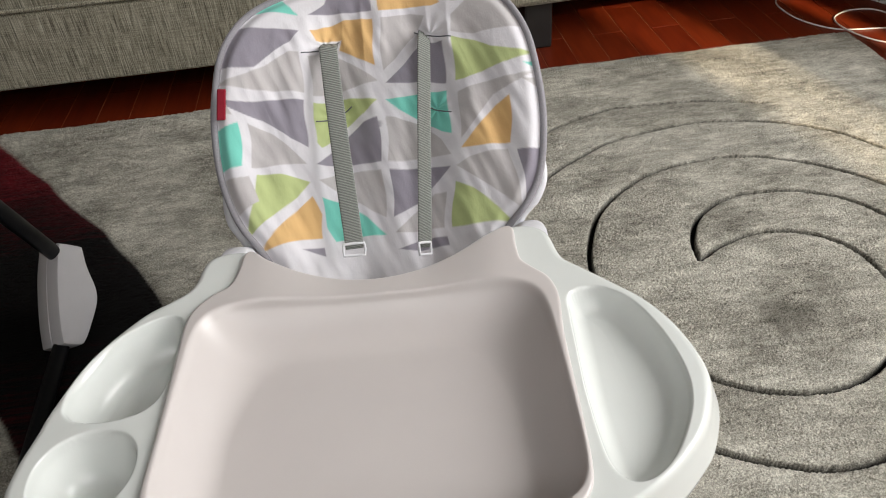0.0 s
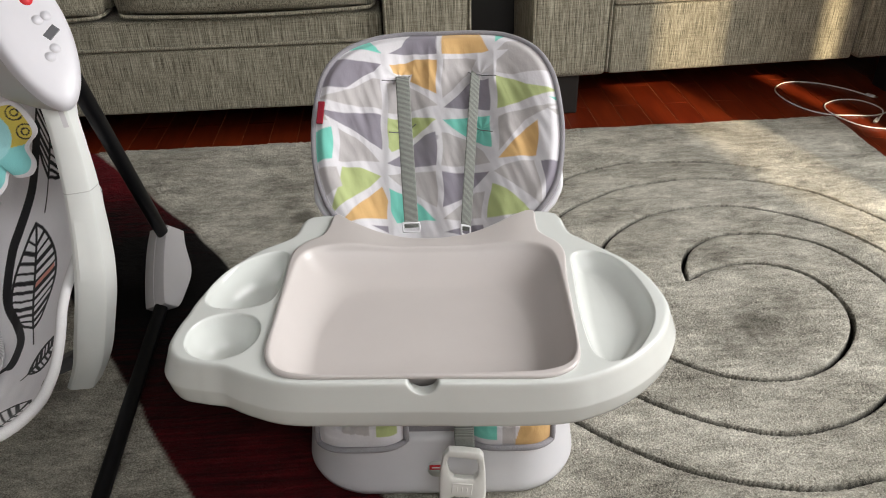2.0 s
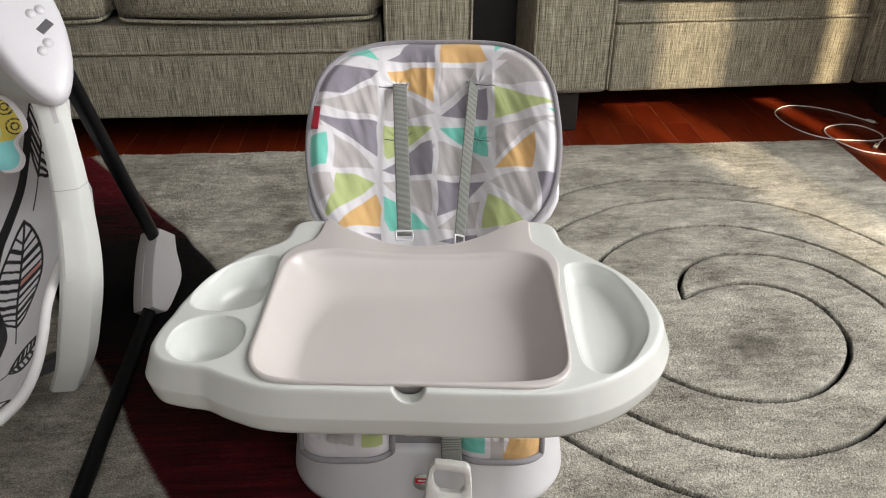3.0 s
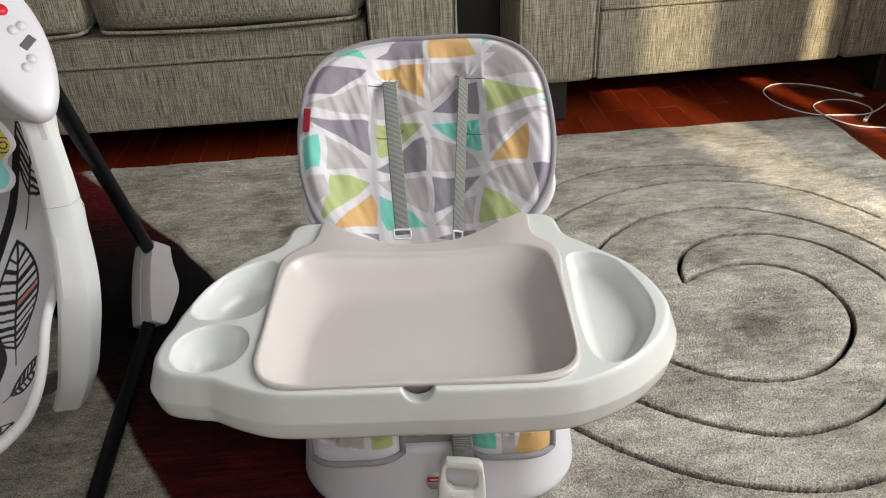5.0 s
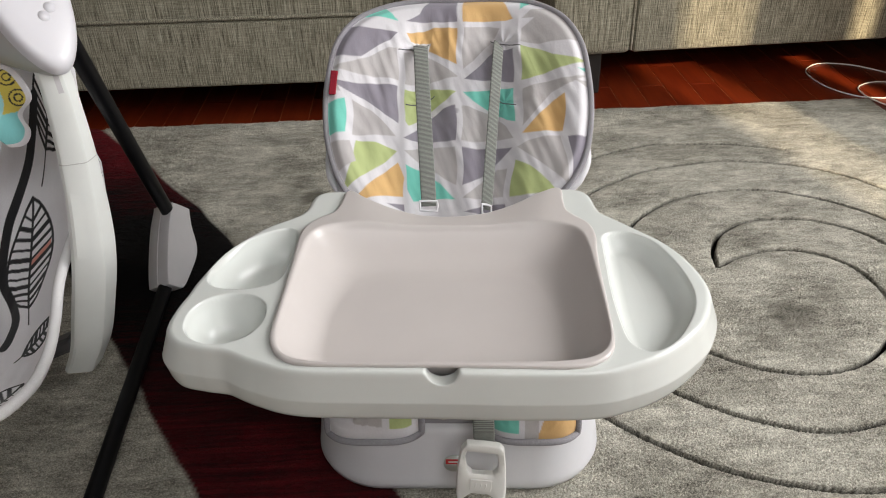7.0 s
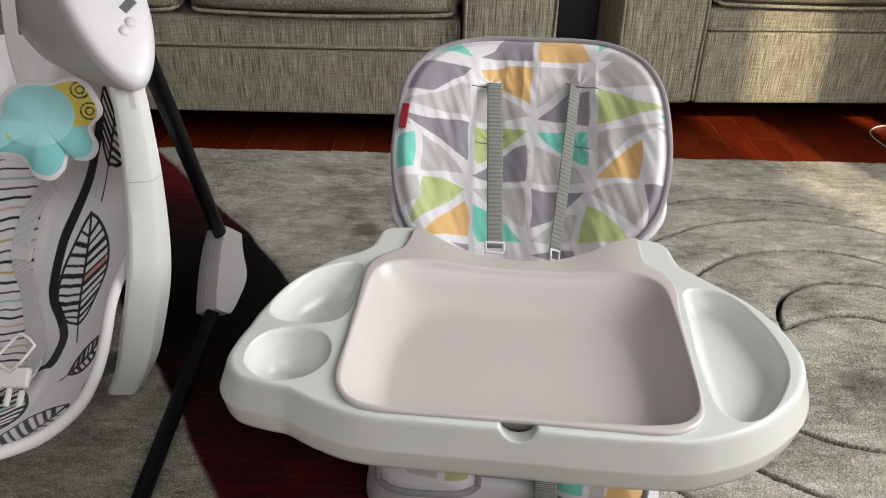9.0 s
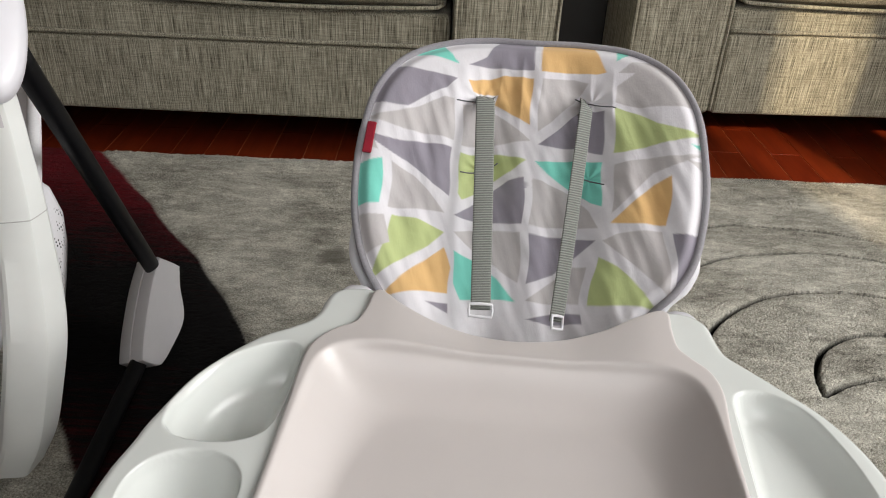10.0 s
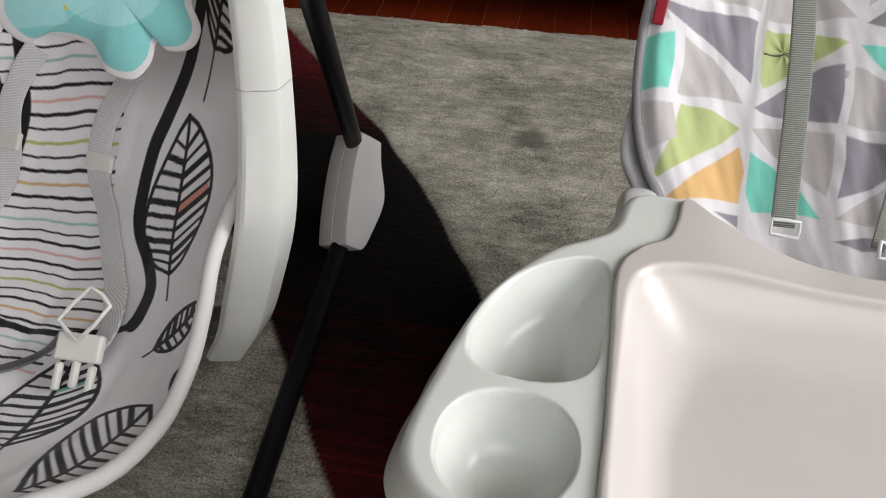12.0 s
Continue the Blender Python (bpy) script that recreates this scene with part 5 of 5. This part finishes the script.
for k in (1, -1):
    st = seat_strap("shoulder_strap", [(0.18 * k + 0.02, 0.765), (0.13 * k, 0.74), (0.08 * k - 0.02, 0.69), (0.09 * k, 0.64), (0.20 * k, 0.60), (0.30 * k, 0.55), (0.42 * k, 0.49), (0.475 * k, 0.45)] if k > 0 else
                    [(-0.36, 0.765), (-0.40, 0.735), (-0.43, 0.69), (-0.38, 0.62), (-0.42, 0.56), (-0.55, 0.52)], 0.014, 0.007, M_STRAPW, "white woven harness strap", seat)
    c = seat_point(*((0.085, 0.652) if k > 0 else (-0.40, 0.65)), 0.010)
    sw_part("strap_clip", rbox("strap_clip", 0.034, 0.007, 0.020, 0.0025, M_BUCKLE, 2), st, "white plastic strap clip", Matrix.Translation(c) @ Matrix.Rotation(radians(-42), 4, 'X'))
waist = seat_strap("waist_strap", [(0.47, 0.46), (0.50, 0.43), (0.50, 0.40), (0.485, 0.375)], 0.014, 0.012, M_STRAPW, "white woven waist strap", seat)
bk = Matrix.Translation(seat_point(0.50, 0.375, 0.028)) @ Matrix.Rotation(radians(12), 4, 'Z') @ Matrix.Rotation(radians(-52), 4, 'X')
clasp = sw_part("clasp", rbox("clasp", 0.044, 0.010, 0.026, 0.003, M_BUCKLE, 3), waist, "white plastic side-release clasp", bk)
for x in (-0.016, 0.0, 0.016):
    sw_part("prong", rbox("prong", 0.0075, 0.007, 0.026, 0.0026, M_BUCKLE, 2), waist, "", bk @ Matrix.Translation((x, 0, -0.024 - 0.004 * abs(x) / 0.016)))
loop = [Vector(q) for q in ((-0.014, 0, 0.0), (0.0, 0, -0.001), (0.014, 0, 0.0), (0.015, 0, 0.02), (0.013, 0, 0.042), (0.0, 0, 0.044), (-0.013, 0, 0.042), (-0.015, 0, 0.02))]
sw_part("slider", tube("slider", loop, 0.0022, M_BUCKLE, 8, True), waist, "white plastic slider loop", bk @ Matrix.Translation((-0.012, -0.006, 0.014)) @ Matrix.Rotation(radians(35), 4, 'Y'))
crotch_flap = seat_strap("crotch_flap", [(0.30, 0.41), (0.30, 0.375), (0.20, 0.325), (0.05, 0.29)], 0.005, 0.010, M_DARK, "dark edged crotch flap", seat)

# side wall of netting outside the rim, by the arm
net_rings = []
for s in range(0, 21):
    t = 0.66 + 0.19 * s / 20
    p = seat_point(1, t)
    net_rings.append([p + Vector((0.0, 0, 0.0)), p + Vector((0.012, 0.004, -0.012)), p + Vector((0.016, 0.010, -0.045)), p + Vector((0.004, 0.020, -0.09)), p + Vector((-0.004, 0.018, -0.085)), p + Vector((0.008, 0.008, -0.04))])
sw_part("side_net", rings_mesh("side_net", net_rings, M_NET), seat, "white netting side wall")

# a plush toy on a short ribbon, a plain stuffed shape
TOY_C = Vector((-0.525, 0.628, 0.432))
TOY_N = Vector((0.50, -0.80, 0.33)).normalized()
TOY_X = Vector((0.80, 0.52, 0.05))
TOY_X = (TOY_X - TOY_N * TOY_X.dot(TOY_N)).normalized()
TOY_Y = TOY_N.cross(TOY_X).normalized()
TOY_LINE = [(0.058, 0.030), (0.062, 0.005), (0.046, -0.012), (0.048, -0.034), (0.038, -0.048), (0.020, -0.048), (0.013, -0.040), (0.004, -0.056), (-0.012, -0.066), (-0.030, -0.058), (-0.038, -0.036), (-0.062, -0.026), (-0.085, -0.028), (-0.098, -0.006), (-0.085, 0.018),
            (-0.055, 0.016), (-0.042, 0.040), (-0.015, 0.052), (0.015, 0.048), (0.030, 0.050), (0.048, 0.048)]


def toy():
    line = even(spline([(x, y, 0) for x, y in TOY_LINE], 200, True), 300, True)
    rings, cols = [], []
    c = Vector((-0.005, 0.0, 0))
    for side in (1, -1):
        ts = [i / 64 for i in range(1, 65)]
        for t in (ts if side > 0 else reversed(ts)):
            rings.append([])
            for p in line:
                q = c + (p - c) * t
                h = side * (0.003 + 0.013 * (1 - t ** 2.5)) if t < 0.999 else 0.0
                rings[-1].append(TOY_C + TOY_X * q.x + TOY_Y * q.y + TOY_N * h)
                edge = t > 0.90
                head_d = math.hypot((q.x + 0.008) / 0.040, (q.y - 0.012) / 0.036)
                col = (0.22, 0.56, 0.56) if q.y < -0.008 else (0.62, 0.50, 0.10)
                if head_d < 1 or q.x < -0.045 and abs(q.y + 0.004) < 0.014:
                    col = (0.33, 0.64, 0.66)
                for ex, ey in ((0.043, 0.034), (0.048, 0.008)):
                    e = math.hypot(q.x - ex, q.y - ey)
                    if e < 0.0115 and (e % 0.0052) > 0.0034:
                        col = (0.03, 0.028, 0.03)
                cols.append((0.72, 0.70, 0.72) if edge else col)
    me = rings_mesh("plush_toy", rings, M_SEAT)
    paint(me, "print", np.array(cols, np.float32))
    return me


tagged(new("plush_toy", toy()), "teal and yellow stuffed animal toy hanging over the swing seat", "toy")
ribbon = [Vector((-0.548, 0.632, 0.475)), Vector((-0.556, 0.640, 0.52)), Vector((-0.560, 0.655, 0.575))]
sw_part("ribbon", tube("ribbon", spline(ribbon, 14), 0, M_PIPEWHITE, 10, flat=(0.008, 0.0012), up=Vector((0.3, -1, 0.2)).normalized()), head, "grey ribbon that holds the toy")


# ---- small things ----
CABLE = [(1.115, 2.10, 0), (1.067, 2.148, 0), (0.997, 2.190, 0), (0.918, 2.193, 0), (0.870, 2.144, 0), (0.864, 2.082, 0), (0.893, 2.002, 0), (0.954, 1.944, 0), (1.03, 1.938, 0), (1.10, 1.948, 0), (1.164, 2.01, 0), (1.236, 2.113, 0), (1.323, 2.276, 0), (1.43, 2.36, 0),
         (1.52, 2.25, 0), (1.50, 2.02, 0), (1.36, 1.87, 0), (1.158, 1.844, 0), (1.10, 1.848, 0), (1.03, 1.867, 0), (0.977, 1.932, 0.003), (0.973, 2.006, 0), (1.018, 2.051, 0), (1.080, 2.055, 0), (1.119, 2.006, 0), (1.113, 1.955, 0.003), (1.086, 1.912, 0)]
cable = thing("charging_cable", Matrix.Translation((0, 0, FLOOR + 0.0022)), "thin white charging cable coiled loosely on the wooden floor", "cable", "", tube("charging_cable", even(spline(CABLE, 240), 200, False), 0.0020, M_CABLE, 8))

for (x, y), a in (((1.115, 2.10), -48), ((1.086, 1.912), -122)):
    plug = part("plug", rbox("plug", 0.026, 0.011, 0.007, 0.002, M_CABLE, 2), cable, "white moulded plug", Matrix.Translation((x, y, 0.002)) @ Matrix.Rotation(radians(a), 4, 'Z') @ Matrix.Translation((0.012, 0, 0)))
    part("contact", rbox("contact", 0.010, 0.008, 0.003, 0.0006, M_METAL, 1), plug, "bare metal plug end", Matrix.Translation((0.017, 0, 0)))

# ---- parquet planks, last ----
def planks():
    w, l = 0.075, 0.30
    me = rbox("plank", w - 0.0018, l - 0.0018, 0.012, 0.0004, M_WOOD, 1)
    floor = bpy.data.objects["floor"]
    k = 0
    for i in range(48):
        for j in range(-1, 5):
            x, y = -1.15 + i * w, 1.40 + j * l + (0.15 if i % 2 else 0.0)
            if y + l / 2 > Y1 or y < 1.3 or x > X1 - 0.05:
                continue
            ob = new("plank", me)
            ob.parent = floor
            ob.matrix_parent_inverse = RM.inverted()
            ob.matrix_basis = RM @ Matrix.Translation((x, y, FLOOR - 0.006))


planks()
